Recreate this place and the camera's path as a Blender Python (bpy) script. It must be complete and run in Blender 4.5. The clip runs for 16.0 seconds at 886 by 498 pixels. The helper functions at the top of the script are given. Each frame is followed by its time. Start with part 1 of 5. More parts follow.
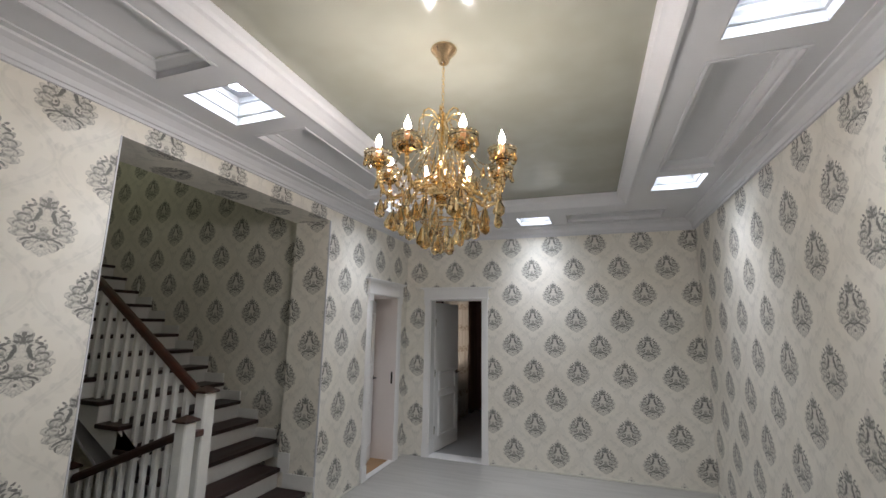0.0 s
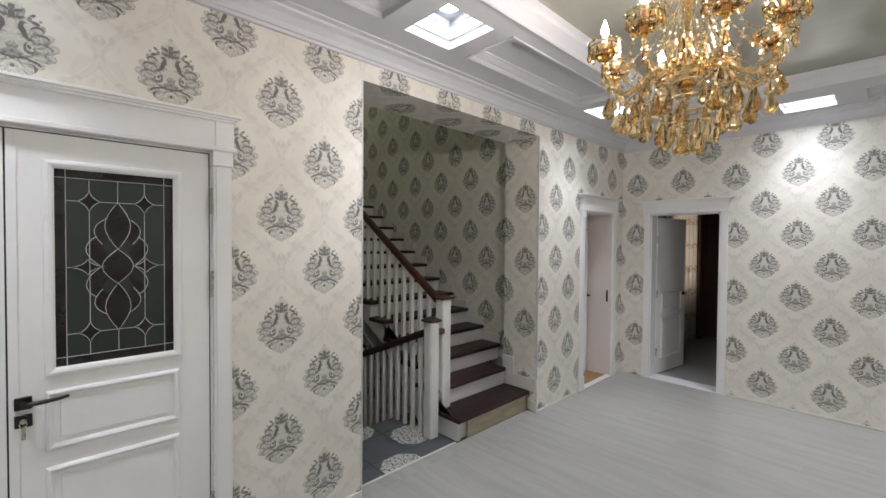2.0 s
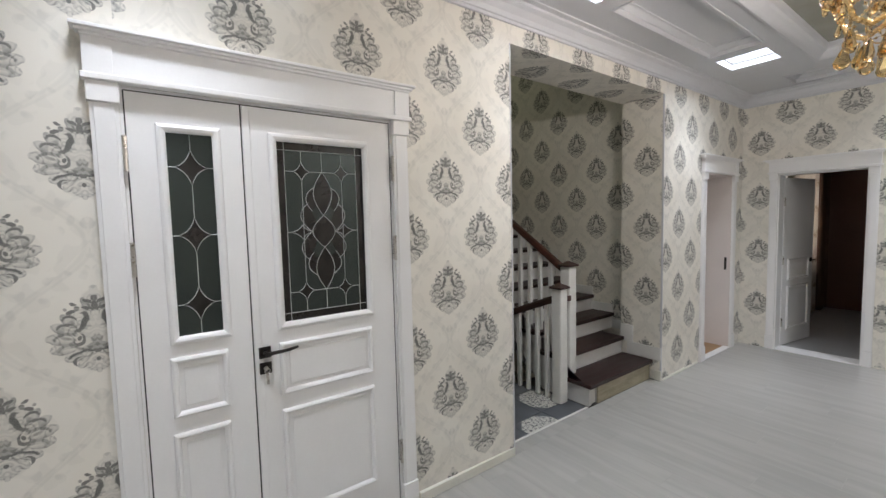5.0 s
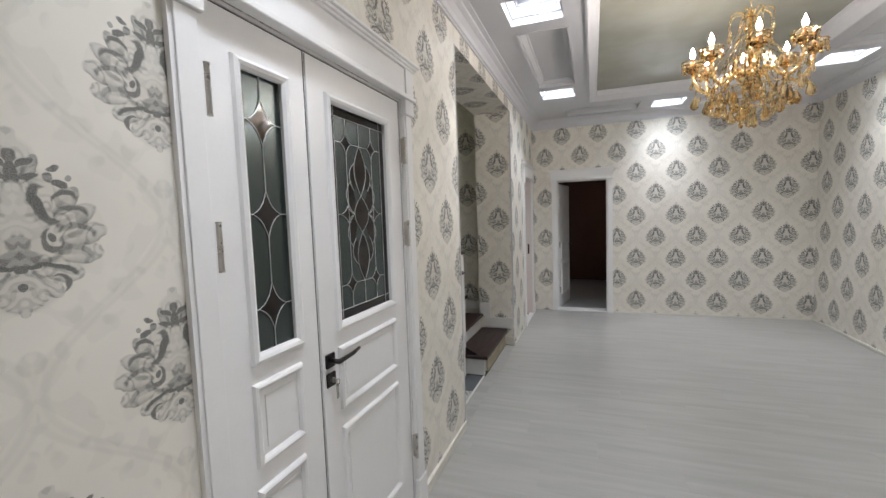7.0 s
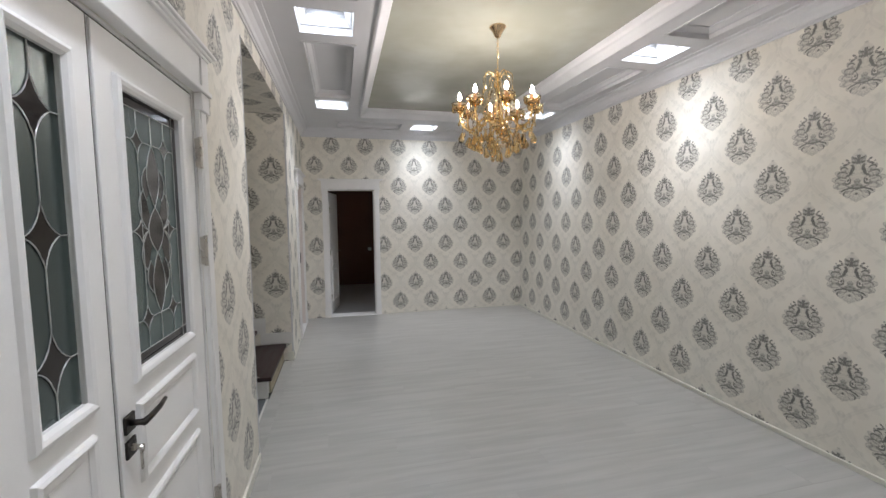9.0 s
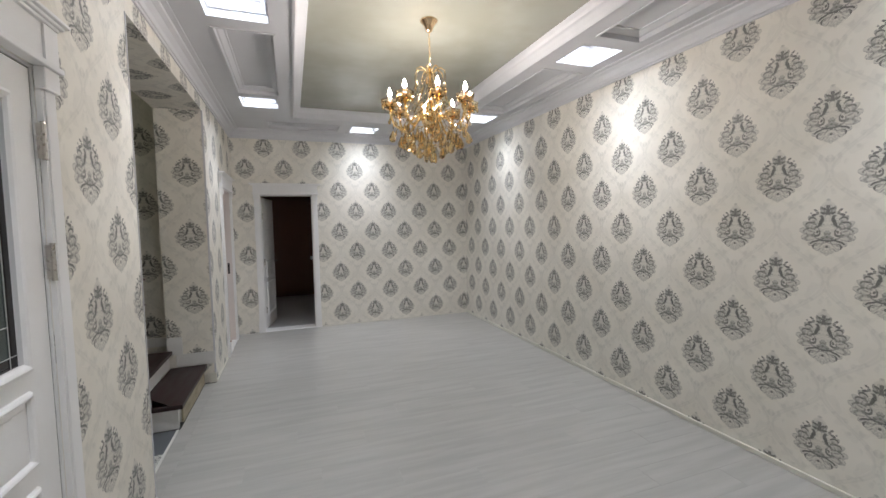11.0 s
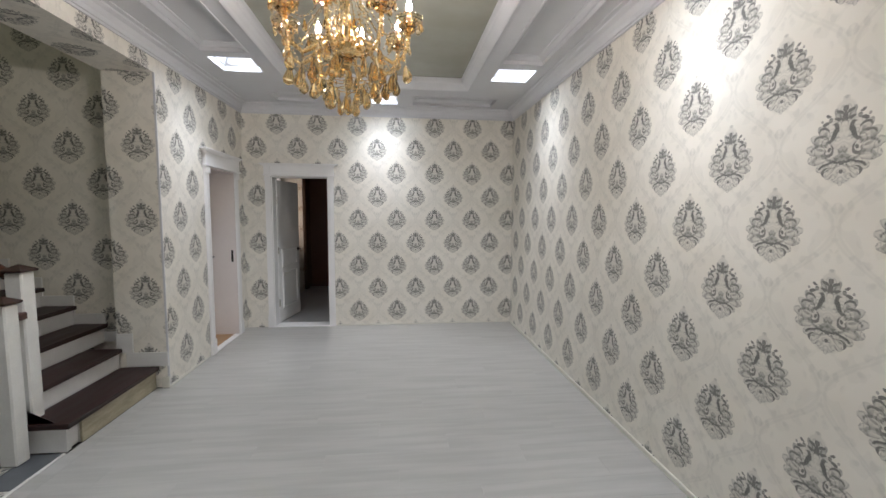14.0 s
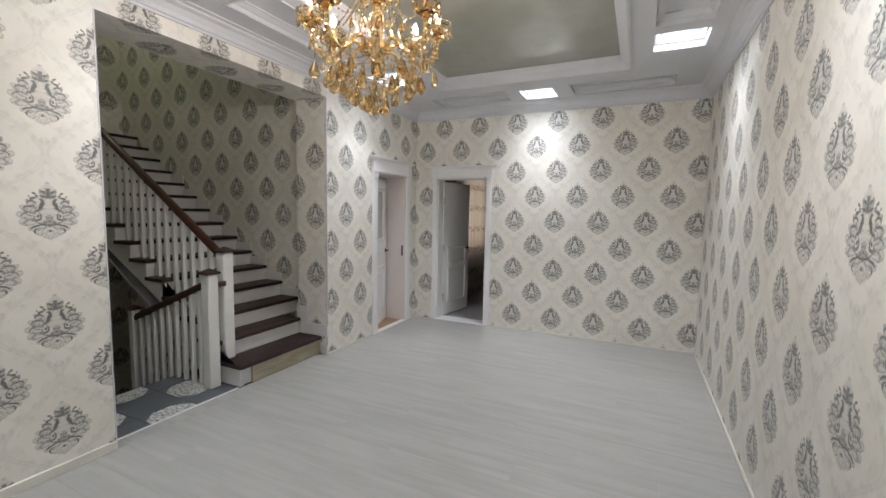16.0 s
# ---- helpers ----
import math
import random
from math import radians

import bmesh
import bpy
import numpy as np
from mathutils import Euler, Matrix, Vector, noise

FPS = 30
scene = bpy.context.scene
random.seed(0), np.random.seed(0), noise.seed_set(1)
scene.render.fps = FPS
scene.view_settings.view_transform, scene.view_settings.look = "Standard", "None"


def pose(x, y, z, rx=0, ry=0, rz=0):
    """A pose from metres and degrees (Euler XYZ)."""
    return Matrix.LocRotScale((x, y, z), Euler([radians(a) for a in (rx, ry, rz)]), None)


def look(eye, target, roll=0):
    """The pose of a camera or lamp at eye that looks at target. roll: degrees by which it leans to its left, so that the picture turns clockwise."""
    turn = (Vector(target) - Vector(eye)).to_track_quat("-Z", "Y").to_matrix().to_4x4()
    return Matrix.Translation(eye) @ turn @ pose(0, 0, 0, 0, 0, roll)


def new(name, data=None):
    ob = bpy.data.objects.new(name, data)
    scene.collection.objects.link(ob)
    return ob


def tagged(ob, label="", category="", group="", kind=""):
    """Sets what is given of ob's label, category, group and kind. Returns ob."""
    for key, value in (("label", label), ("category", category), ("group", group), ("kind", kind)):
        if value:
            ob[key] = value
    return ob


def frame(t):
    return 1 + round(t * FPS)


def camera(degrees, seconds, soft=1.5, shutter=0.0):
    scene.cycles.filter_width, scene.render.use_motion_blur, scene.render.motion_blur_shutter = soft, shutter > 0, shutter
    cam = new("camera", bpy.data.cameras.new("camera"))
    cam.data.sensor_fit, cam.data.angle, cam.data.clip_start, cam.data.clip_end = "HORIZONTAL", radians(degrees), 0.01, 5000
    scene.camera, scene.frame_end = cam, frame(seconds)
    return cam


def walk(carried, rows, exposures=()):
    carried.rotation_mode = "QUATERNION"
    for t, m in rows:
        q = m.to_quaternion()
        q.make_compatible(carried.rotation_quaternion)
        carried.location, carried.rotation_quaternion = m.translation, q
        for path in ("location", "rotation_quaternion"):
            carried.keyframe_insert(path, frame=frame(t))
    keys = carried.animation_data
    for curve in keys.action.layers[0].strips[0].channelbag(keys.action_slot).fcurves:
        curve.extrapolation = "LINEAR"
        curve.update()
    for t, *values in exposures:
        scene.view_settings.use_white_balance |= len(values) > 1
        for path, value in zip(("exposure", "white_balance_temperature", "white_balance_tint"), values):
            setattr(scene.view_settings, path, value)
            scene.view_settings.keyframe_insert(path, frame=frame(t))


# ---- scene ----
cam = camera(93.7, 16.0)
PATH = [
    (0, (2.45, 0.166, 1.749), (1.804, 2.026, 2.1), 0.9),
    (0.5, (2.455, 0.18, 1.745), (1.677, 2.01, 1.963), 0.8),
    (1, (2.422, 0.189, 1.744), (1.446, 1.933, 1.833), 0.5),
    (1.5, (2.383, 0.179, 1.732), (1.164, 1.766, 1.74), 0.3),
    (2, (2.339, 0.146, 1.723), (0.895, 1.529, 1.682), 0.4),
    (2.5, (2.342, 0.129, 1.71), (0.723, 1.301, 1.635), 0.4),
    (3, (2.35, 0.117, 1.693), (0.611, 1.099, 1.592), 0.2),
    (3.5, (2.364, 0.109, 1.665), (0.548, 0.935, 1.524), -0.2),
    (6, (1.423, -0.8, 1.601), (0.182, 0.763, 1.467), -2.3),
    (6.5, (1.137, -0.967, 1.551), (0.135, 0.759, 1.421), -2.4),
    (7, (0.896, -1.192, 1.573), (0.218, 0.683, 1.418), -2.0),
    (7.5, (0.863, -1.433, 1.603), (0.53, 0.531, 1.434), -1.2),
    (8, (0.854, -1.383, 1.598), (0.836, 0.61, 1.432), -0.7),
    (8.5, (0.815, -1.339, 1.6), (1.089, 0.635, 1.432), -0.4),
    (9, (0.582, -1.243, 1.635), (1.052, 0.695, 1.475), -0.6),
    (9.5, (0.53, -1.202, 1.627), (1.128, 0.701, 1.485), -0.9),
    (10, (0.589, -1.207, 1.62), (1.278, 0.667, 1.501), -1.2),
    (12.5, (1.406, -0.698, 1.591), (1.986, 1.21, 1.438), -0.2),
    (13, (1.713, -0.582, 1.59), (2.189, 1.353, 1.425), 0.0),
    (13.5, (1.911, -0.399, 1.559), (2.262, 1.561, 1.379), 0.1),
    (14, (2.063, -0.185, 1.582), (2.277, 1.797, 1.411), 0.3),
    (14.5, (2.301, -0.076, 1.57), (2.305, 1.918, 1.418), 0.4),
    (15, (2.576, 0.031, 1.569), (2.369, 2.015, 1.42), 0.6),
    (15.5, (2.796, 0.187, 1.603), (2.294, 2.117, 1.445), 0.7),
    (16, (3.019, 0.192, 1.587), (2.176, 1.997, 1.41), 1.0),
]
walk(cam, [(t, look(eye, target, roll)) for t, eye, target, roll in PATH],
     [(0.0, 0.42), (1.0, 0.70), (2.0, 0.80), (3.5, 0.85), (6.0, 0.84), (9.0, 0.70), (12.5, 0.78), (16.0, 0.88)])

# ---- world and light ----
world = bpy.data.worlds.new("world")
world.use_nodes = True
scene.world = world
wbg = world.node_tree.nodes["Background"]
wbg.inputs[0].default_value = (0.10, 0.13, 0.18, 1)
wbg.inputs[1].default_value = 0.05
NICHE_WATTS, NICHE_COLOR = 4.3, (0.86, 0.90, 1.0)
BULB_STRENGTH = 360.0

# ---- plan (metres): west wall at x 0, floor at z 0 ----
X1, Y0, Y1 = 3.69, -1.77, 5.675
SOF, TOP, CORN = 3.01, 3.112, 2.885
REC = (0.885, 2.86, -0.82, 4.70)
OY0, OY1, OZ, JAMB = 1.650, 3.705, 2.765, 0.42
SWY = 3.935
# the last three are unseen, added by symmetry to light the south end
NICHES = [(0.315, 1.74), (0.315, 3.98), (3.06, 1.74), (3.06, 3.98), (1.675, 5.085), (0.315, -0.50), (3.06, -0.50), (1.675, -1.58)]
NSIZE = 0.39
PU, PV = 0.53, 0.64


# ---- materials ----
def nodes_of(name):
    m = bpy.data.materials.new(name)
    m.use_nodes = True
    nt = m.node_tree
    return m, nt, nt.nodes["Principled BSDF"]


def math_node(nt, op, a, b=None, clamp=False):
    n = nt.nodes.new("ShaderNodeMath")
    n.operation = op
    n.use_clamp = clamp
    for i, v in enumerate((a, b)):
        if v is None:
            continue
        if isinstance(v, (int, float)):
            n.inputs[i].default_value = v
        else:
            nt.links.new(v, n.inputs[i])
    return n.outputs[0]


def smooth(nt, v, a, b, lo=0.0, hi=1.0):
    n = nt.nodes.new("ShaderNodeMapRange")
    n.interpolation_type = "SMOOTHSTEP"
    nt.links.new(v, n.inputs[0])
    for i, x in enumerate((a, b, lo, hi)):
        n.inputs[i + 1].default_value = x
    return n.outputs[0]


def mix_color(nt, fac, a, b, blend="MIX"):
    n = nt.nodes.new("ShaderNodeMix")
    n.data_type, n.blend_type = "RGBA", blend
    for sock, v in ((n.inputs[0], fac), (n.inputs[6], a), (n.inputs[7], b)):
        if isinstance(v, (int, float)):
            sock.default_value = v
        elif isinstance(v, tuple):
            sock.default_value = (*v[:3], 1)
        else:
            nt.links.new(v, sock)
    return n.outputs[2]


def noise_node(nt, vec, scale, detail=4.0, rough=0.55):
    n = nt.nodes.new("ShaderNodeTexNoise")
    n.inputs["Scale"].default_value = scale
    n.inputs["Detail"].default_value = detail
    n.inputs["Roughness"].default_value = rough
    if vec is not None:
        nt.links.new(vec, n.inputs["Vector"])
    return n.outputs["Fac"]


def bump(nt, bsdf, height, strength, distance=0.002):
    n = nt.nodes.new("ShaderNodeBump")
    n.inputs["Strength"].default_value = strength
    n.inputs["Distance"].default_value = distance
    nt.links.new(height, n.inputs["Height"])
    nt.links.new(n.outputs[0], bsdf.inputs["Normal"])


def paint(name, col, rough=0.5, metal=0.0, vary=0.06, scale=6.0, fine=90.0, relief=0.08, stretch=(1, 1, 1), coat=0.0):
    """Plain paint, wood or metal with large and fine variation."""
    m, nt, b = nodes_of(name)
    geo = nt.nodes.new("ShaderNodeTexCoord")
    mp = nt.nodes.new("ShaderNodeMapping")
    mp.inputs["Scale"].default_value = stretch
    nt.links.new(geo.outputs["Object"], mp.inputs["Vector"])
    big, small = noise_node(nt, mp.outputs[0], scale), noise_node(nt, mp.outputs[0], fine, 3)
    both = math_node(nt, "ADD", math_node(nt, "MULTIPLY", big, 0.65), math_node(nt, "MULTIPLY", small, 0.35))
    lo = tuple(c * (1 - vary) for c in col)
    hi = tuple(min(1.0, c * (1 + vary)) for c in col)
    nt.links.new(mix_color(nt, smooth(nt, both, 0.3, 0.7), lo, hi), b.inputs["Base Color"])
    nt.links.new(smooth(nt, both, 0.3, 0.7, max(0.02, rough - 0.06), min(1, rough + 0.06)), b.inputs["Roughness"])
    b.inputs["Metallic"].default_value = metal
    b.inputs["Coat Weight"].default_value = coat
    if relief:
        bump(nt, b, small, relief)
    return m


def wallpaper():
    """Cream paper with grey damask medallions on a staggered grid, and a pale ogee trellis; UV in metres from a medallion's centre."""
    m, nt, b = nodes_of("damask_wallpaper")
    uv = nt.nodes.new("ShaderNodeUVMap")
    uv.uv_map = "UVMap"
    sep = nt.nodes.new("ShaderNodeSeparateXYZ")
    nt.links.new(uv.outputs[0], sep.inputs[0])

    def wrap(v, p, off):
        f = math_node(nt, "FRACT", math_node(nt, "ADD", math_node(nt, "DIVIDE", v, p), 0.5 + off))
        return math_node(nt, "MULTIPLY", math_node(nt, "SUBTRACT", f, 0.5), p)

    ax, ay = wrap(sep.outputs[0], PU, 0), wrap(sep.outputs[1], PV, 0)
    bx, by = wrap(sep.outputs[0], PU, 0.5), wrap(sep.outputs[1], PV, 0.5)
    aax, aay = math_node(nt, "ABSOLUTE", ax), math_node(nt, "ABSOLUTE", ay)
    dia = math_node(nt, "ADD", math_node(nt, "DIVIDE", aax, PU), math_node(nt, "DIVIDE", aay, PV))
    pick = math_node(nt, "GREATER_THAN", dia, 0.5)

    def choose(a, c):
        n = nt.nodes.new("ShaderNodeMix")
        n.data_type = "FLOAT"
        nt.links.new(pick, n.inputs[0])
        nt.links.new(a, n.inputs[2])
        nt.links.new(c, n.inputs[3])
        return n.outputs[0]

    lx, ly = math_node(nt, "ABSOLUTE", choose(ax, bx)), choose(ay, by)
    com = nt.nodes.new("ShaderNodeCombineXYZ")
    nt.links.new(lx, com.inputs[0])
    nt.links.new(ly, com.inputs[1])
    # a slight ripple makes the leaf edges lobed
    wob = nt.nodes.new("ShaderNodeTexNoise")
    wob.inputs["Scale"].default_value = 55.0
    wob.inputs["Detail"].default_value = 1.0
    nt.links.new(com.outputs[0], wob.inputs["Vector"])
    cen = nt.nodes.new("ShaderNodeVectorMath")
    cen.operation = "MULTIPLY_ADD"
    nt.links.new(wob.outputs["Color"], cen.inputs[0])
    cen.inputs[1].default_value = (0.009, 0.009, 0)
    cen.inputs[2].default_value = (-0.0045, -0.0045, 0)
    pos = nt.nodes.new("ShaderNodeVectorMath")
    pos.operation = "ADD"
    nt.links.new(com.outputs[0], pos.inputs[0])
    nt.links.new(cen.outputs[0], pos.inputs[1])
    flat = nt.nodes.new("ShaderNodeSeparateXYZ")
    nt.links.new(pos.outputs[0], flat.inputs[0])
    px, py = flat.outputs[0], flat.outputs[1]
    state = {}
    zero = nt.nodes.new("ShaderNodeValue")
    zero.outputs[0].default_value = 0.0
    state["v"] = zero.outputs[0]

    def local(cx, cy, ang, rx, ry):
        mp = nt.nodes.new("ShaderNodeMapping")
        mp.vector_type = "TEXTURE"
        mp.inputs["Location"].default_value = (cx, cy, 0)
        mp.inputs["Rotation"].default_value = (0, 0, radians(ang))
        # the layer below rides along as a vanishing third coordinate, so that the layers are worked one after another
        mp.inputs["Scale"].default_value = (rx, ry, 1e6)
        ride = nt.nodes.new("ShaderNodeCombineXYZ")
        nt.links.new(px, ride.inputs[0])
        nt.links.new(py, ride.inputs[1])
        nt.links.new(state["v"], ride.inputs[2])
        nt.links.new(ride.outputs[0], mp.inputs["Vector"])
        ln = nt.nodes.new("ShaderNodeVectorMath")
        ln.operation = "LENGTH"
        nt.links.new(mp.outputs[0], ln.inputs[0])
        return mp.outputs[0], ln.outputs["Value"]

    def over(mask, tone):
        n = nt.nodes.new("ShaderNodeMix")
        n.data_type = "FLOAT"
        nt.links.new(mask, n.inputs[0])
        nt.links.new(state["v"], n.inputs[2])
        if isinstance(tone, (int, float)):
            n.inputs[3].default_value = tone
        else:
            nt.links.new(tone, n.inputs[3])
        state["v"] = n.outputs[0]

    def disc(cx, cy, rx, ry, tone, ang=0, soft=0.9):
        _, d = local(cx, cy, ang, rx, ry)
        over(smooth(nt, d, 1.0, soft), tone)

    def blot(cx, cy, rx, ry, tone, ang=0, soft=0.72):
        disc(cx * MX, cy * MY, rx * MX, ry * MY, tone, ang, soft)

    def leaf(x0, y0, x1, y1, wide, pale=0.26, vein=0.85):
        """An acanthus leaf from its root to its tip: dark vein at the root, washed tip, ink outline."""
        ax_, ay_, bx_, by_ = x0 * MX, y0 * MY, x1 * MX, y1 * MY
        half, ang = math.hypot(bx_ - ax_, by_ - ay_) / 2, math.degrees(math.atan2(by_ - ay_, bx_ - ax_))
        v, d = local((ax_ + bx_) / 2, (ay_ + by_) / 2, ang, half, wide * MX)
        s = nt.nodes.new("ShaderNodeSeparateXYZ")
        nt.links.new(v, s.inputs[0])
        root = smooth(nt, s.outputs[0], 0.55, -0.7)
        mid = smooth(nt, math_node(nt, "ABSOLUTE", math_node(nt, "ADD", s.outputs[1], -0.12)), 0.34, 0.10)
        low = smooth(nt, s.outputs[1], -0.1, -0.9, 0.0, 0.30)
        rim = smooth(nt, math_node(nt, "ABSOLUTE", math_node(nt, "SUBTRACT", d, 0.90)), 0.16, 0.04, 0.0, 0.10)
        body = math_node(nt, "ADD", math_node(nt, "MULTIPLY", math_node(nt, "MULTIPLY", mid, root), vein - pale), math_node(nt, "ADD", low, pale))
        over(smooth(nt, d, 1.04, 0.90), math_node(nt, "ADD", body, rim, clamp=True))

    def crescent(cx, cy, rx, ry, ox, oy, k, tone, ang=0):
        """An ellipse with a smaller one, moved aside, taken out of it."""
        _, d1 = local(cx * MX, cy * MY, ang, rx * MX, ry * MY)
        _, d2 = local((cx + ox) * MX, (cy + oy) * MY, ang, rx * k * MX, ry * k * MY)
        over(math_node(nt, "MULTIPLY", smooth(nt, d1, 1.02, 0.82), smooth(nt, d2, 0.88, 1.08)), tone)

    MX, MY = 0.136, 0.165
    # faint wash behind the ornament
    for gx, gy, rx, ry, f in ((0.0, -0.22, 0.92, 0.52, 0.26), (0.0, 0.25, 0.66, 0.40, 0.26), (0.0, 0.62, 0.30, 0.30, 0.28), (0.0, -0.72, 0.42, 0.26, 0.22)):
        _, dg = local(gx * MX, gy * MY, 0, rx * MX, ry * MY)
        over(smooth(nt, dg, 1.08, 0.70, 0.0, f), 0.9)
    # washed side leaves, from below upwards
    leaf(0.10, -0.52, 0.42, -0.82, 0.14, 0.28, 0.60)
    leaf(0.22, -0.48, 0.70, -0.62, 0.16, 0.26, 0.50)
    leaf(0.40, -0.34, 0.97, -0.36, 0.17, 0.26, 0.50)
    leaf(0.42, -0.20, 1.03, -0.08, 0.16, 0.28, 0.55)
    leaf(0.42, -0.06, 0.90, 0.20, 0.15, 0.30, 0.55)
    leaf(0.40, 0.08, 0.68, 0.40, 0.13, 0.34, 0.60)
    # dark brush strokes along the leaves, curling down at their tips
    crescent(0.64, -0.36, 0.22, 0.11, -0.03, -0.06, 0.93, 0.68, -22)
    crescent(0.66, -0.12, 0.25, 0.12, -0.03, -0.06, 0.93, 0.76, -8)
    crescent(0.60, 0.09, 0.23, 0.12, -0.02, -0.06, 0.92, 0.84, 14)
    crescent(0.53, 0.27, 0.17, 0.10, 0.0, -0.05, 0.90, 0.95, 28)
    # small flowers on the shoulders
    blot(0.50, 0.43, 0.11, 0.055, 0.95, -20)
    blot(0.38, 0.50, 0.07, 0.060, 0.80, 30)
    blot(0.44, 0.60, 0.10, 0.040, 0.90, 25)
    blot(0.60, 0.50, 0.045, 0.040, 0.70)
    # crown leaves and spire
    blot(0.0, 0.90, 0.11, 0.12, 0.26)
    leaf(0.03, 0.40, 0.27, 0.74, 0.10, 0.40, 1.0)
    blot(0.14, 0.64, 0.13, 0.045, 0.95, 35)
    blot(0.17, 0.50, 0.14, 0.040, 0.95, 15)
    blot(0.0, 0.70, 0.085, 0.085, 0.90)
    blot(0.0, 0.52, 0.080, 0.15, 0.95)
    # pale bell, narrow at the neck and wide below, between two dark crescents
    blot(0.0, 0.20, 0.13, 0.27, 0.22)
    blot(0.13, -0.12, 0.17, 0.26, 0.22, 22)
    crescent(0.31, 0.20, 0.17, 0.26, 0.08, 0.02, 0.76, 0.95, 22)
    blot(0.235, 0.20, 0.075, 0.18, 1.0, 22)
    # volutes beside the bell, and the sweep that joins them at the knot
    crescent(0.36, -0.20, 0.14, 0.15, 0.03, 0.04, 0.72, 0.92)
    blot(0.36, -0.16, 0.050, 0.055, 0.95, 30)
    crescent(0.17, -0.26, 0.34, 0.20, 0.0, 0.06, 0.93, 0.80, -18)
    crescent(0.30, -0.53, 0.36, 0.10, -0.02, -0.05, 0.95, 1.0, -14)
    blot(0.10, -0.46, 0.14, 0.045, 1.0, -6)
    crescent(0.40, -0.68, 0.15, 0.12, -0.06, -0.02, 0.88, 0.95, -30)
    # mound and knot
    blot(0.0, -0.24, 0.15, 0.14, 0.62)
    blot(0.0, -0.37, 0.26, 0.10, 0.72)
    blot(0.0, -0.18, 0.045, 0.050, 0.60)
    blot(0.0, -0.49, 0.090, 0.050, 0.95)
    # fruit below
    blot(0.0, -0.75, 0.26, 0.215, 0.26)
    crescent(0.0, -0.75, 0.27, 0.225, 0.0, 0.03, 0.94, 0.55)
    blot(0.0, -0.69, 0.055, 0.050, 0.95)
    blot(0.10, -0.76, 0.035, 0.080, 0.45, 20)
    blot(0.0, -0.97, 0.060, 0.045, 0.36)
    # engraved curls follow the leaves, alike on both halves
    swirl = math_node(nt, "SINE", math_node(nt, "MULTIPLY", noise_node(nt, com.outputs[0], 24, 0.8, 0.4), 36.0))
    inside = smooth(nt, state["v"], 0.16, 0.30)
    tone = math_node(nt, "ADD", state["v"], math_node(nt, "MULTIPLY", inside, math_node(nt, "MULTIPLY", smooth(nt, swirl, -0.2, 0.95, -0.10, 0.16), smooth(nt, state["v"], 1.0, 0.7))), clamp=True)
    # a pale ogee trellis between the medallions, with leaves along it, alike on both halves
    swing = math_node(nt, "MULTIPLY", math_node(nt, "ADD", math_node(nt, "COSINE", math_node(nt, "MULTIPLY", ay, 2 * math.pi / PV)), 1.0), 0.25 * PU)
    trel = math_node(nt, "ABSOLUTE", math_node(nt, "SUBTRACT", aax, swing))
    stem = math_node(nt, "MULTIPLY", smooth(nt, trel, 0.024, 0.012), smooth(nt, trel, 0.001, 0.009, 0.5, 1.0))
    vor = nt.nodes.new("ShaderNodeTexVoronoi")
    vor.inputs["Scale"].default_value = 19.0
    nt.links.new(com.outputs[0], vor.inputs["Vector"])
    petals = smooth(nt, vor.outputs["Distance"], 0.46, 0.36)
    leafy = math_node(nt, "MULTIPLY", smooth(nt, trel, 0.075, 0.045), math_node(nt, "MULTIPLY", petals, smooth(nt, noise_node(nt, com.outputs[0], 16, 1, 0.4), 0.46, 0.54)))
    ghost = smooth(nt, noise_node(nt, com.outputs[0], 14, 1.5, 0.4), 0.53, 0.57)
    pale = math_node(nt, "ADD", math_node(nt, "ADD", math_node(nt, "MULTIPLY", stem, 0.11), math_node(nt, "MULTIPLY", leafy, 0.14)), math_node(nt, "MULTIPLY", ghost, 0.07))
    weave = noise_node(nt, uv.outputs[0], 420, 2)
    cloud = noise_node(nt, uv.outputs[0], 2.2, 3)
    base = mix_color(nt, smooth(nt, cloud, 0.3, 0.7), (0.775, 0.735, 0.658), (0.83, 0.795, 0.722))
    base = mix_color(nt, pale, base, (0.30, 0.30, 0.27))
    lay = math_node(nt, "MULTIPLY", tone, smooth(nt, weave, 0.25, 0.7, 0.80, 1.0), clamp=True)
    nt.links.new(mix_color(nt, lay, base, (0.095, 0.096, 0.090)), b.inputs["Base Color"])
    nt.links.new(smooth(nt, tone, 0.0, 0.6, 0.55, 0.42), b.inputs["Roughness"])
    bump(nt, b, weave, 0.15, 0.0012)
    return m


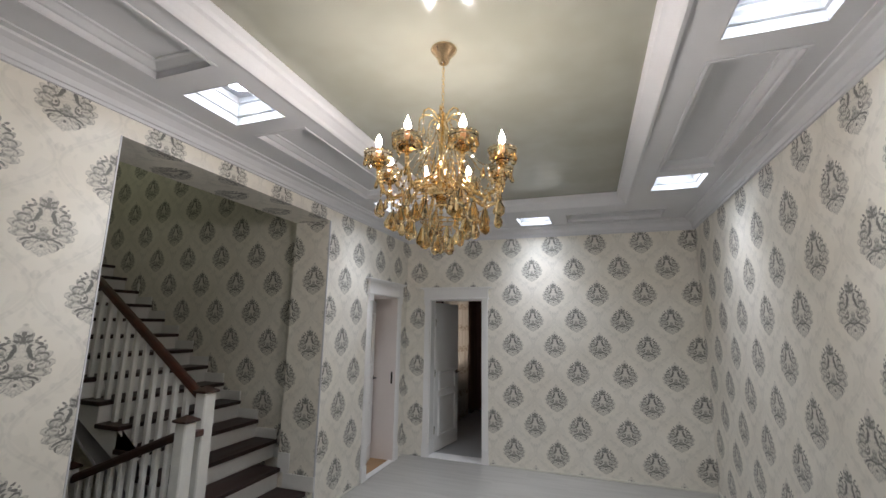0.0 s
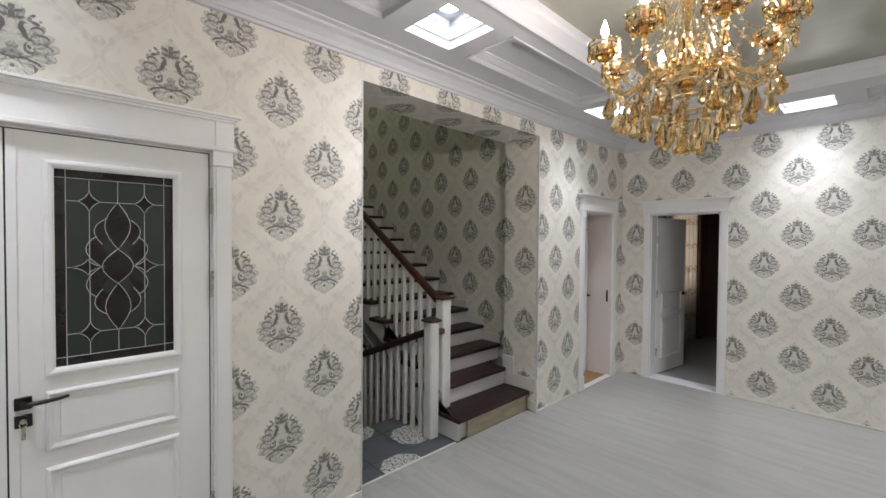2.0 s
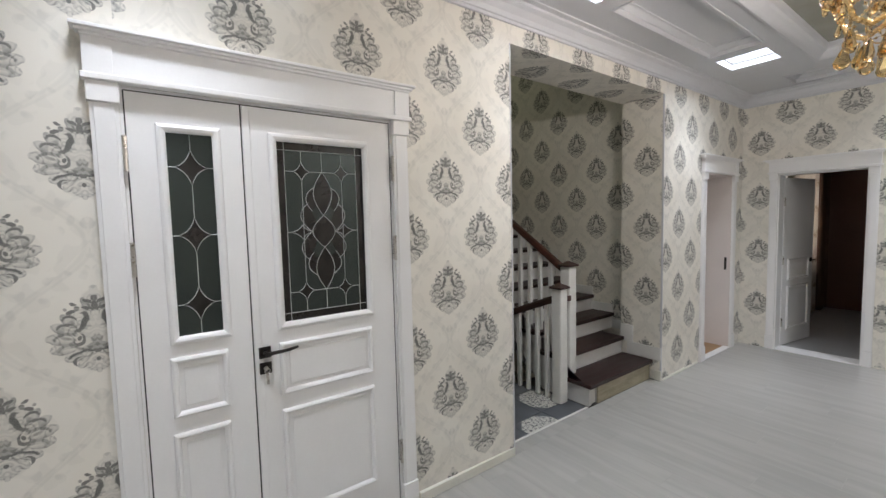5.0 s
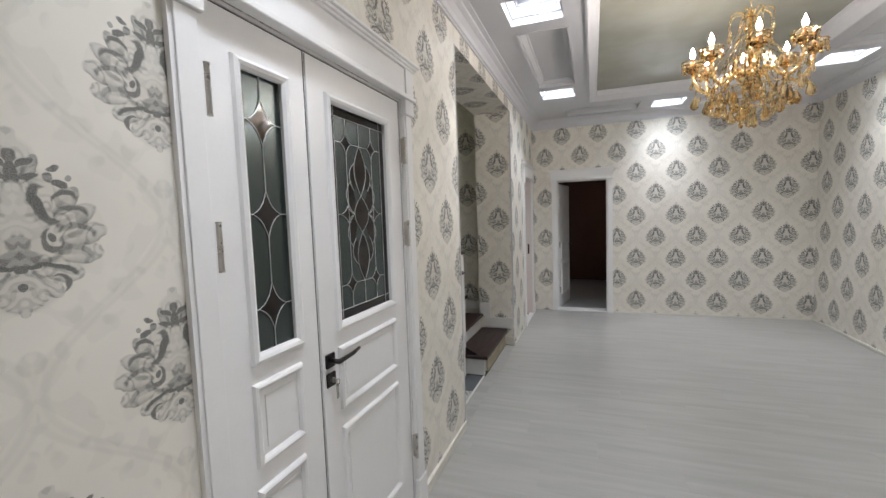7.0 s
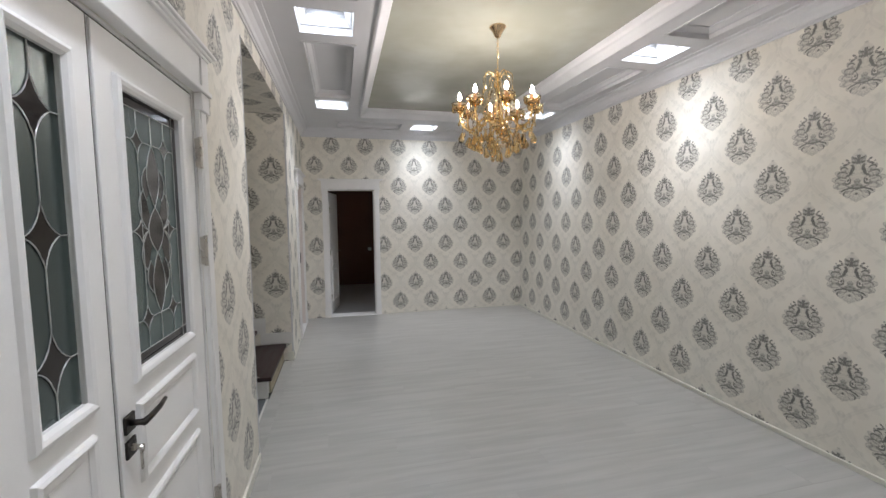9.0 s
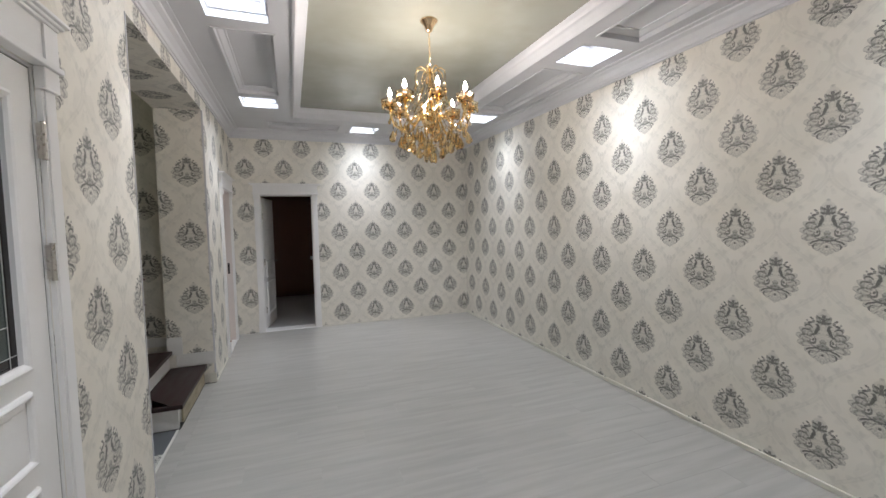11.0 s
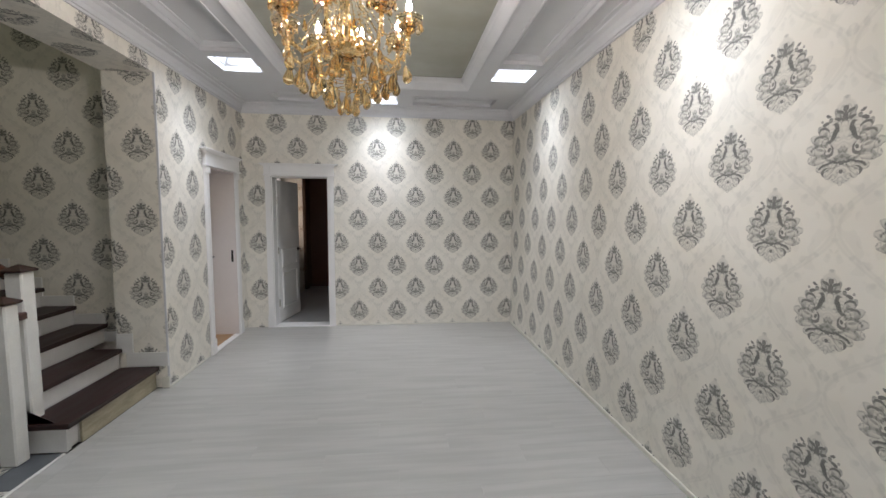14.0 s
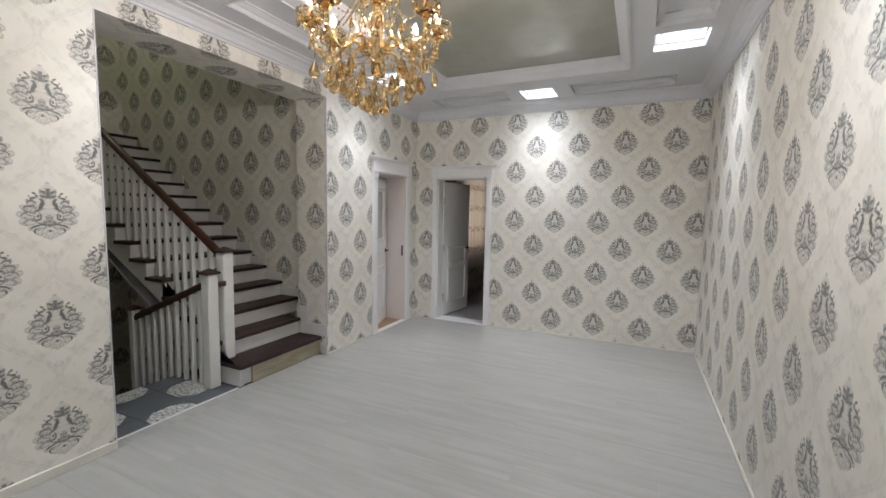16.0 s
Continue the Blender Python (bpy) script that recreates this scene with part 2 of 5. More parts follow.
def laminate():
    """Pale grey-white laminate, grain along x, each plank a little different."""
    m, nt, b = nodes_of("pale_laminate")
    tc = nt.nodes.new("ShaderNodeNewGeometry")
    oi = nt.nodes.new("ShaderNodeObjectInfo")
    mp = nt.nodes.new("ShaderNodeMapping")
    mp.inputs["Scale"].default_value = (0.7, 7, 1)
    off = nt.nodes.new("ShaderNodeVectorMath")
    off.operation = "ADD"
    sc = nt.nodes.new("ShaderNodeCombineXYZ")
    nt.links.new(math_node(nt, "MULTIPLY", oi.outputs["Random"], 37.0), sc.inputs[0])
    nt.links.new(tc.outputs["Position"], off.inputs[0])
    nt.links.new(sc.outputs[0], off.inputs[1])
    nt.links.new(off.outputs[0], mp.inputs["Vector"])
    grain = noise_node(nt, mp.outputs[0], 2.0, 3, 0.5)
    big = noise_node(nt, tc.outputs["Position"], 1.4, 3)
    c = mix_color(nt, smooth(nt, grain, 0.28, 0.72), (0.36, 0.35, 0.327), (0.43, 0.42, 0.395))
    c = mix_color(nt, math_node(nt, "MULTIPLY", smooth(nt, big, 0.3, 0.7), 0.10), c, (0.34, 0.33, 0.31))
    c = mix_color(nt, math_node(nt, "MULTIPLY", oi.outputs["Random"], 0.10), c, (0.36, 0.35, 0.33))
    nt.links.new(c, b.inputs["Base Color"])
    nt.links.new(smooth(nt, big, 0.25, 0.75, 0.28, 0.34), b.inputs["Roughness"])
    bump(nt, b, noise_node(nt, mp.outputs[0], 40, 2), 0.03, 0.0006)
    return m


def stretch_ceiling():
    """Glossy olive-beige stretch ceiling."""
    m, nt, b = nodes_of("glossy_stretch_ceiling")
    tc = nt.nodes.new("ShaderNodeNewGeometry")
    big = noise_node(nt, tc.outputs["Position"], 1.6, 3)
    nt.links.new(mix_color(nt, smooth(nt, big, 0.35, 0.68), (0.31, 0.307, 0.255), (0.365, 0.362, 0.308)), b.inputs["Base Color"])
    b.inputs["Roughness"].default_value = 0.12
    b.inputs["Specular IOR Level"].default_value = 0.55
    bump(nt, b, noise_node(nt, tc.outputs["Position"], 3.0, 2), 0.10, 0.004)
    return m


def octagon_tile():
    """Grey tile with a white flowered octagon; UV 0..1 on each tile."""
    m, nt, b = nodes_of("flowered_octagon_tile")
    uv = nt.nodes.new("ShaderNodeUVMap")
    uv.uv_map = "UVMap"
    s = nt.nodes.new("ShaderNodeSeparateXYZ")
    nt.links.new(uv.outputs[0], s.inputs[0])
    x = math_node(nt, "ABSOLUTE", math_node(nt, "SUBTRACT", s.outputs[0], 0.5))
    y = math_node(nt, "ABSOLUTE", math_node(nt, "SUBTRACT", s.outputs[1], 0.5))
    d = math_node(nt, "MAXIMUM", math_node(nt, "MAXIMUM", x, y), math_node(nt, "MULTIPLY", math_node(nt, "ADD", x, y), 0.70))
    octo = math_node(nt, "LESS_THAN", d, 0.475)
    vor = nt.nodes.new("ShaderNodeTexVoronoi")
    vor.feature = "DISTANCE_TO_EDGE"
    vor.inputs["Scale"].default_value = 11.0
    nt.links.new(uv.outputs[0], vor.inputs["Vector"])
    n1 = noise_node(nt, uv.outputs[0], 16, 3)
    fl = math_node(nt, "MULTIPLY", smooth(nt, n1, 0.49, 0.53), smooth(nt, vor.outputs["Distance"], 0.02, 0.10))
    white = mix_color(nt, fl, (0.60, 0.59, 0.54), (0.10, 0.105, 0.11))
    n2 = noise_node(nt, uv.outputs[0], 5, 5)
    grey = mix_color(nt, smooth(nt, n2, 0.3, 0.7), (0.075, 0.082, 0.092), (0.12, 0.128, 0.14))
    nt.links.new(mix_color(nt, octo, grey, white), b.inputs["Base Color"])
    b.inputs["Roughness"].default_value = 0.35
    return m


def glass(name, col, rough, ior=1.45, trans=1.0):
    m, nt, b = nodes_of(name)
    b.inputs["Base Color"].default_value = (*col, 1)
    b.inputs["Roughness"].default_value = rough
    b.inputs["IOR"].default_value = ior
    b.inputs["Transmission Weight"].default_value = trans
    return m


def glow(name, col, strength):
    m, nt, b = nodes_of(name)
    b.inputs["Base Color"].default_value = (*col, 1)
    b.inputs["Emission Color"].default_value = (*col, 1)
    b.inputs["Emission Strength"].default_value = strength
    return m


def wood(name, lo, hi, rough, stretch, coat=0.0):
    m, nt, b = nodes_of(name)
    tc = nt.nodes.new("ShaderNodeTexCoord")
    mp = nt.nodes.new("ShaderNodeMapping")
    mp.inputs["Scale"].default_value = stretch
    nt.links.new(tc.outputs["Object"], mp.inputs["Vector"])
    g1, g2 = noise_node(nt, mp.outputs[0], 3, 6, 0.65), noise_node(nt, mp.outputs[0], 30, 3)
    f = math_node(nt, "ADD", math_node(nt, "MULTIPLY", g1, 0.75), math_node(nt, "MULTIPLY", g2, 0.25))
    nt.links.new(mix_color(nt, smooth(nt, f, 0.3, 0.7), lo, hi), b.inputs["Base Color"])
    nt.links.new(smooth(nt, f, 0.3, 0.7, rough, rough + 0.12), b.inputs["Roughness"])
    b.inputs["Coat Weight"].default_value = coat
    bump(nt, b, f, 0.08, 0.001)
    return m


PAPER = wallpaper()
LAM = laminate()
STRETCH = stretch_ceiling()
TILE = octagon_tile()
PLASTER = paint("white_plaster", (0.62, 0.62, 0.64), 0.6, vary=0.03, scale=3, relief=0.05)
MOULD = paint("white_moulding", (0.63, 0.63, 0.65), 0.5, vary=0.03, scale=5, relief=0.04)
DOORW = paint("white_door_enamel", (0.83, 0.82, 0.81), 0.38, vary=0.02, scale=4, relief=0.03)
POSTW = paint("cream_white_paint", (0.74, 0.73, 0.69), 0.42, vary=0.05, scale=9, relief=0.05)
RISER = paint("white_riser_paint", (0.72, 0.71, 0.69), 0.5, vary=0.05, scale=7)
TREAD = wood("dark_stained_tread", (0.010, 0.004, 0.0035), (0.034, 0.010, 0.009), 0.38, (6, 0.8, 6), 0.0)
RAILW = wood("reddish_brown_rail", (0.030, 0.009, 0.006), (0.080, 0.022, 0.012), 0.28, (0.8, 6, 6), 0.3)
CAPW = wood("dark_brown_cap", (0.016, 0.007, 0.005), (0.045, 0.016, 0.011), 0.35, (3, 3, 3))
RAWWOOD = wood("bare_chipboard", (0.33, 0.29, 0.20), (0.52, 0.47, 0.35), 0.7, (2, 1.2, 6))
OAK = wood("oak_laminate", (0.30, 0.17, 0.08), (0.42, 0.26, 0.13), 0.4, (1, 6, 1))
BROWN = paint("dark_brown_wall_paint", (0.13, 0.058, 0.040), 0.55, vary=0.12, scale=2)
PINK = paint("pinkish_white_plaster", (0.72, 0.65, 0.62), 0.6, vary=0.04, scale=2)
GREYFLOOR = paint("grey_floor", (0.40, 0.40, 0.40), 0.4, vary=0.06, scale=3)
DARKMETAL = paint("dark_bronze_metal", (0.045, 0.040, 0.037), 0.32, metal=0.9, vary=0.15, scale=30, relief=0.03)
NICKEL = paint("satin_nickel", (0.52, 0.49, 0.45), 0.3, metal=1.0, vary=0.08, scale=40, relief=0.02)
LEAD = paint("lead_came", (0.50, 0.51, 0.50), 0.35, metal=0.5, vary=0.1, scale=60, relief=0.03)
GOLD = paint("polished_gold", (0.90, 0.66, 0.34), 0.14, metal=1.0, vary=0.08, scale=30, relief=0.0)
ROSE = paint("rose_gold_canopy", (0.86, 0.62, 0.38), 0.14, metal=1.0, vary=0.05, scale=30, relief=0.0)
AMBER = glass("amber_crystal", (0.96, 0.73, 0.40), 0.012, 1.6)
PALEAMB = glass("pale_champagne_crystal", (0.98, 0.83, 0.58), 0.015, 1.55)
BULB = glow("warm_white_bulb", (1.0, 0.92, 0.88), BULB_STRENGTH)
CANDLE = paint("copper_candle_sleeve", (0.72, 0.42, 0.28), 0.3, metal=0.6, vary=0.06, scale=30, relief=0.0)
LED = glow("cool_white_led", (0.80, 0.89, 1.0), 62.0)
FROST = glass("smoked_green_frosted_glass", (0.012, 0.0125, 0.011), 0.27, trans=0.0)
FROST.node_tree.nodes["Principled BSDF"].inputs["IOR"].default_value = 1.74
FROST.node_tree.nodes["Principled BSDF"].inputs["Sheen Weight"].default_value = 0.5
FROST.node_tree.nodes["Principled BSDF"].inputs["Sheen Roughness"].default_value = 0.35
FROST.node_tree.nodes["Principled BSDF"].inputs["Sheen Tint"].default_value = (0.74, 1.0, 0.94, 1)
FROST.node_tree.nodes["Principled BSDF"].inputs["Specular Tint"].default_value = (0.82, 1.0, 0.97, 1)
MILK = paint("milky_frosted_glass", (0.60, 0.57, 0.545), 0.32, vary=0.03, relief=0.0)
CLEARDK = paint("dark_bevelled_glass", (0.016, 0.0125, 0.011), 0.06, vary=0.1, scale=8, relief=0.0)
DRAPE = paint("brown_drape", (0.10, 0.055, 0.035), 0.85, vary=0.2, scale=5)
SKYGLOW = glow("daylight_outside", (1.0, 0.94, 0.88), 2.0)
PLASTIC = paint("white_plastic", (0.75, 0.75, 0.74), 0.35, vary=0.02, relief=0.0)
# shade of closed-off voids put into the colour; also the bed under landing tiles
SHADE = paint("dark_void_fill", (0.10, 0.10, 0.09), 0.8, vary=0.1)


# ---- mesh helpers ----
def mesh_of(name, bm, material):
    me = bpy.data.meshes.new(name)
    bmesh.ops.recalc_face_normals(bm, faces=bm.faces)
    bm.to_mesh(me)
    bm.free()
    for mm in material if isinstance(material, (list, tuple)) else (material,):
        me.materials.append(mm)
    return me


def part(name, bm, material, parent=None, label=""):
    """Links a bmesh as one mesh object under a thing or a part."""
    ob = new(name, bm if isinstance(bm, bpy.types.Mesh) else mesh_of(name, bm, material))
    if parent is not None:
        ob.parent = parent
    if label:
        ob["label"] = label
    return ob


def empty(name, label, category, group="", kind="", at=(0, 0, 0)):
    ob = new(name)
    ob.empty_display_size = 0.1
    ob.location = at
    return tagged(ob, label, category, group, kind)


def box(bm, x0, x1, y0, y1, z0, z1, bevel=0.0, mat=None):
    r = bmesh.ops.create_cube(bm, size=1.0)
    vs = r["verts"]
    for v in vs:
        v.co = Vector((x0 if v.co.x < 0 else x1, y0 if v.co.y < 0 else y1, z0 if v.co.z < 0 else z1))
    if mat is not None:
        bmesh.ops.transform(bm, matrix=mat, verts=vs)
    if bevel:
        es = list({e for v in vs for e in v.link_edges})
        bmesh.ops.bevel(bm, geom=es, offset=bevel, segments=1, affect="EDGES")
    return bm


def boxes(*rows, bevel=0.0):
    bm = bmesh.new()
    for r in rows:
        box(bm, *r, bevel=bevel)
    return bm


def prism(bm, profile, a, b, axis="x"):
    """A closed profile of (p, q) pairs drawn along an axis from a to b. x: (y, z); y: (x, z); z: (x, y)."""
    def at(p, q, s):
        return {"x": (s, p, q), "y": (p, s, q), "z": (p, q, s)}[axis]
    va = [bm.verts.new(at(p, q, a)) for p, q in profile]
    vb = [bm.verts.new(at(p, q, b)) for p, q in profile]
    n = len(profile)
    bm.faces.new(va)
    bm.faces.new(vb[::-1])
    for i in range(n):
        bm.faces.new((va[i], va[(i + 1) % n], vb[(i + 1) % n], vb[i]))
    return bm


def lathe(bm, profile, segs=16, at=(0, 0, 0)):
    """Profile of (r, z), turned about the upright axis at a place."""
    rings = []
    for r, z in profile:
        if r < 1e-5:
            rings.append([bm.verts.new((at[0], at[1], at[2] + z))])
        else:
            rings.append([bm.verts.new((at[0] + r * math.cos(2 * math.pi * k / segs), at[1] + r * math.sin(2 * math.pi * k / segs), at[2] + z)) for k in range(segs)])
    for a, c in zip(rings, rings[1:]):
        for k in range(segs):
            k2 = (k + 1) % segs
            if len(a) == 1 and len(c) == 1:
                continue
            if len(a) == 1:
                bm.faces.new((a[0], c[k], c[k2]))
            elif len(c) == 1:
                bm.faces.new((a[k], a[k2], c[0]))
            else:
                bm.faces.new((a[k], a[k2], c[k2], c[k]))
    return bm


def tube(bm, pts, r, sides=6, closed=False):
    """A round rod along points; r may be a list."""
    pts = [Vector(p) for p in pts]
    n = len(pts)
    rings, up = [], Vector((0, 0, 1))
    for i, p in enumerate(pts):
        d = (pts[(i + 1) % n] - pts[i - 1]) if closed else (pts[min(i + 1, n - 1)] - pts[max(i - 1, 0)])
        d.normalize()
        ref = up if abs(d.z) < 0.9 else Vector((1, 0, 0))
        s = d.cross(ref).normalized()
        t = s.cross(d)
        rr = r[i] if isinstance(r, (list, tuple)) else r
        rings.append([bm.verts.new(p + rr * (math.cos(2 * math.pi * k / sides) * s + math.sin(2 * math.pi * k / sides) * t)) for k in range(sides)])
    for i in range(n if closed else n - 1):
        a, c = rings[i], rings[(i + 1) % n]
        for k in range(sides):
            bm.faces.new((a[k], a[(k + 1) % sides], c[(k + 1) % sides], c[k]))
    if not closed:
        bm.faces.new(rings[0][::-1])
        bm.faces.new(rings[-1])
    return bm


def smooth_shade(ob):
    for p in ob.data.polygons:
        p.use_smooth = True
    return ob


def paper_uv(me, cx, cy, cz):
    """UV in metres from a medallion's centre: along the wall by y or x, and by height."""
    uv = me.uv_layers.new(name="UVMap")
    for p in me.polygons:
        n = p.normal
        for li in p.loop_indices:
            c = me.vertices[me.loops[li].vertex_index].co
            if abs(n.x) > 0.5:
                # the strips south of the double door were hung with a small shift
                south = 1.0 < cx < 1.2 and p.center.y < -0.37
                uv.data[li].uv = (c.y - cx + (0.030 if south else 0.0), c.z - cz[0] - (0.034 if south else 0.0))
            elif abs(n.y) > 0.5:
                uv.data[li].uv = (c.x - cy, c.z - cz[1])
            else:
                uv.data[li].uv = (c.y - 2.19, c.x + 0.28)


def slab(name, axis, lo, hi, span, rise, holes, material, cx=0.0, cy=0.0, cz=(2.17, 2.17), paper=True, label="", kind="structure", category="wall"):
    """An upright or level plate between lo and hi on its axis, with holes (a0, a1, b0, b1) cut through it."""
    cuts_a = sorted({span[0], span[1], *(h[0] for h in holes), *(h[1] for h in holes)})
    cuts_b = sorted({rise[0], rise[1], *(h[2] for h in holes), *(h[3] for h in holes)})
    cuts_a = [a for a in cuts_a if span[0] <= a <= span[1]]
    cuts_b = [q for q in cuts_b if rise[0] <= q <= rise[1]]
    bm = bmesh.new()
    verts = {}

    def vert(s, a, q):
        key = (s, round(a, 5), round(q, 5))
        if key not in verts:
            verts[key] = bm.verts.new({"x": (s, a, q), "y": (a, s, q), "z": (a, q, s)}[axis])
        return verts[key]

    def solid(i, j):
        if not (0 <= i < len(cuts_a) - 1 and 0 <= j < len(cuts_b) - 1):
            return False
        a, q = (cuts_a[i] + cuts_a[i + 1]) / 2, (cuts_b[j] + cuts_b[j + 1]) / 2
        return not any(h[0] < a < h[1] and h[2] < q < h[3] for h in holes)

    for i in range(len(cuts_a) - 1):
        for j in range(len(cuts_b) - 1):
            if not solid(i, j):
                continue
            a0, a1, q0, q1 = cuts_a[i], cuts_a[i + 1], cuts_b[j], cuts_b[j + 1]
            for s in (lo, hi):
                bm.faces.new([vert(s, *p) for p in ((a0, q0), (a1, q0), (a1, q1), (a0, q1))])
            for di, dj, p, r in ((-1, 0, (a0, q0), (a0, q1)), (1, 0, (a1, q0), (a1, q1)), (0, -1, (a0, q0), (a1, q0)), (0, 1, (a0, q1), (a1, q1))):
                if not solid(i + di, j + dj):
                    bm.faces.new((vert(lo, *p), vert(lo, *r), vert(hi, *r), vert(hi, *p)))
    me = mesh_of(name, bm, material)
    if paper:
        paper_uv(me, cx, cy, cz)
    return tagged(new(name, me), label, category, kind=kind)


PAPERED = "cream wallpaper with grey damask medallions"

# ---- room shell ----
DD = (-0.404, 0.746, 2.175)
SD = (4.635, 5.37, 2.075)
FD = (0.362, 1.112, 2.072)
wall_w = slab("wall_west", "x", -JAMB, 0.0, (Y0, Y1 + 0.2), (0, 3.35), [(OY0, OY1, 0, OZ), (DD[0] + 0.020, DD[1] + 0.020, 0, DD[2] - 0.006), (SD[0], SD[1], 0, SD[2])], PAPER, 1.118, -0.16, (1.873, 2.17),
     label=PAPERED + ", with a wide stair opening and two doorways")
# south of the stair opening the wall runs slightly out of square
LEAN = 0.0148
for v in wall_w.data.vertices:
    if abs(v.co.x) < 1e-6 and v.co.y < OY0:
        v.co.x = -LEAN * (OY0 - v.co.y)
slab("wall_north", "y", Y1, Y1 + 0.2, (0.0, X1), (0, 3.35), [(FD[0], FD[1], 0, FD[2])], PAPER, 0, 2.042, (0, 2.1415), label=PAPERED + " beside an open door")
slab("wall_east", "x", X1, X1 + 0.2, (Y0 - 0.2, Y1 + 0.2), (0, 3.35), [], PAPER, 0.938, 0, (1.536, 0), label="long blank wall of " + PAPERED)
slab("wall_south", "y", Y0 - 0.2, Y0, (-JAMB, X1), (0, 3.35), [], PAPER, 0, 2.045, label="blank end wall of " + PAPERED)
sub = slab("floor", "z", -0.2, -0.012, (0.0, X1), (Y0, Y1), [], GREYFLOOR, paper=False, label="pale grey glossy laminate floor laid in long planks", category="floor")

# ---- dropped ceiling with niches and coffers ----
holes = [(x, x + NSIZE, y, y + NSIZE) for x, y in NICHES]
COFF = [(0.33, 0.72, 2.30, 3.82), (3.06, 3.45, 2.30, 3.82), (0.33, 0.72, 0.06, 1.57), (3.06, 3.45, 0.06, 1.57), (0.55, 1.50, 5.06, 5.42), (2.26, 3.30, 5.06, 5.42)]
slab("ceiling", "z", SOF, SOF + 0.05, (0.0, X1), (Y0, Y1), holes + COFF + [REC], PLASTER, paper=False,
     label="white dropped plaster ceiling border with square light niches and sunken panels", category="ceiling")


def tray(bm, x0, x1, y0, y1, z, steps):
    """A stepped hollow above a hole: steps of (inset, rise); closed at the top."""
    x0, x1, y0, y1 = x0 + 0.003, x1 - 0.003, y0 + 0.003, y1 - 0.003
    ring = [(x0, y0), (x1, y0), (x1, y1), (x0, y1)]
    prev = [bm.verts.new((*p, z - 0.001)) for p in ring]
    for inset, dz in steps:
        cur = [bm.verts.new((p[0] + (inset if p[0] == x0 else -inset), p[1] + (inset if p[1] == y0 else -inset), z + dz)) for p in ring]
        for k in range(4):
            bm.faces.new((prev[k], prev[(k + 1) % 4], cur[(k + 1) % 4], cur[k]))
        prev = cur
    bm.faces.new(prev)
    return bm


for c in COFF:
    bm = tray(bmesh.new(), *c, SOF, [(0.0, 0.028), (0.014, 0.030), (0.045, 0.050), (0.060, 0.052), (0.060, 0.062)])
    # a thin raised bead round the sunken panel
    x0, x1, y0, y1 = c
    for r in ((x0 - 0.018, x1 + 0.018, y0 - 0.018, y0), (x0 - 0.018, x1 + 0.018, y1, y1 + 0.018), (x0 - 0.018, x0, y0, y1), (x1, x1 + 0.018, y0, y1)):
        box(bm, *r, SOF - 0.008, SOF - 0.001)
    tagged(part("ceiling_panel", bm, PLASTER), "sunken white plaster panel in the ceiling border", "ceiling panel", "sunken ceiling panels", "structure")

for x, y in NICHES:
    th = empty("niche_light", "square recessed white light niche with a round LED downlight", "ceiling light", "niche lights in the ceiling", at=(x + NSIZE / 2, y + NSIZE / 2, SOF))
    h = NSIZE / 2
    bm = tray(bmesh.new(), -h, h, -h, h, 0.0, [(0.002, 0.050), (0.016, 0.054), (0.026, 0.080), (0.040, 0.098), (0.044, 0.112), (0.056, 0.116), (0.060, 0.150)])
    part("niche", bm, MOULD, th)
    part("lamp_ring", lathe(bmesh.new(), [(0.075, 0.149), (0.078, 0.140), (0.066, 0.138), (0.062, 0.149)], 24), PLASTIC, th)
    part("lamp_disc", lathe(bmesh.new(), [(0.0, 0.141), (0.060, 0.141), (0.060, 0.149), (0.0, 0.149)], 24), LED, th)
    la = bpy.data.lights.new("downlight", "AREA")
    la.shape, la.size, la.energy, la.color = "DISK", 0.25, NICHE_WATTS, NICHE_COLOR
    la.spread = radians(86)
    lo = new("downlight", la)
    lo.location = (x + h, y + h, SOF + 0.136)

# raised middle with a glossy stretch ceiling, and its moulding
slab("ceiling_recess", "z", TOP, TOP + 0.04, (REC[0] - 0.1, REC[1] + 0.1), (REC[2] - 0.1, REC[3] + 0.1), [], STRETCH, paper=False,
     label="glossy olive-beige stretch ceiling in the raised middle", category="ceiling")


def frame_ring(bm, rect, prof):
    """A moulding run round a rectangle: profile of (inset, z), mitred at the corners."""
    x0, x1, y0, y1 = rect
    loops = []
    for inset, z in prof:
        loops.append([bm.verts.new(p) for p in ((x0 + inset, y0 + inset, z), (x1 - inset, y0 + inset, z), (x1 - inset, y1 - inset, z), (x0 + inset, y1 - inset, z))])
    n = len(prof)
    for i in range(n):
        a, c = loops[i], loops[(i + 1) % n]
        for k in range(4):
            bm.faces.new((a[k], a[(k + 1) % 4], c[(k + 1) % 4], c[k]))
    return bm


bm = frame_ring(bmesh.new(), REC, [(-0.03, SOF - 0.004), (-0.03, SOF - 0.014), (-0.012, SOF - 0.018), (0.0, SOF - 0.010), (0.012, SOF + 0.002), (0.046, SOF + 0.030),
                                   (0.064, SOF + 0.040), (0.072, SOF + 0.060), (0.075, TOP - 0.001), (0.0, TOP - 0.001)])
tagged(part("trim", bm, MOULD), "white moulding round the raised ceiling", "trim", kind="structure")
bm = frame_ring(bmesh.new(), (0.0, X1, Y0, Y1), [(-0.06, CORN), (0.012, CORN), (0.012, CORN + 0.018), (0.022, CORN + 0.022), (0.030, CORN + 0.050), (0.055, CORN + 0.085),
                                                (0.085, CORN + 0.100), (0.090, CORN + 0.112), (0.125, CORN + 0.116), (0.125, SOF), (-0.06, SOF)])
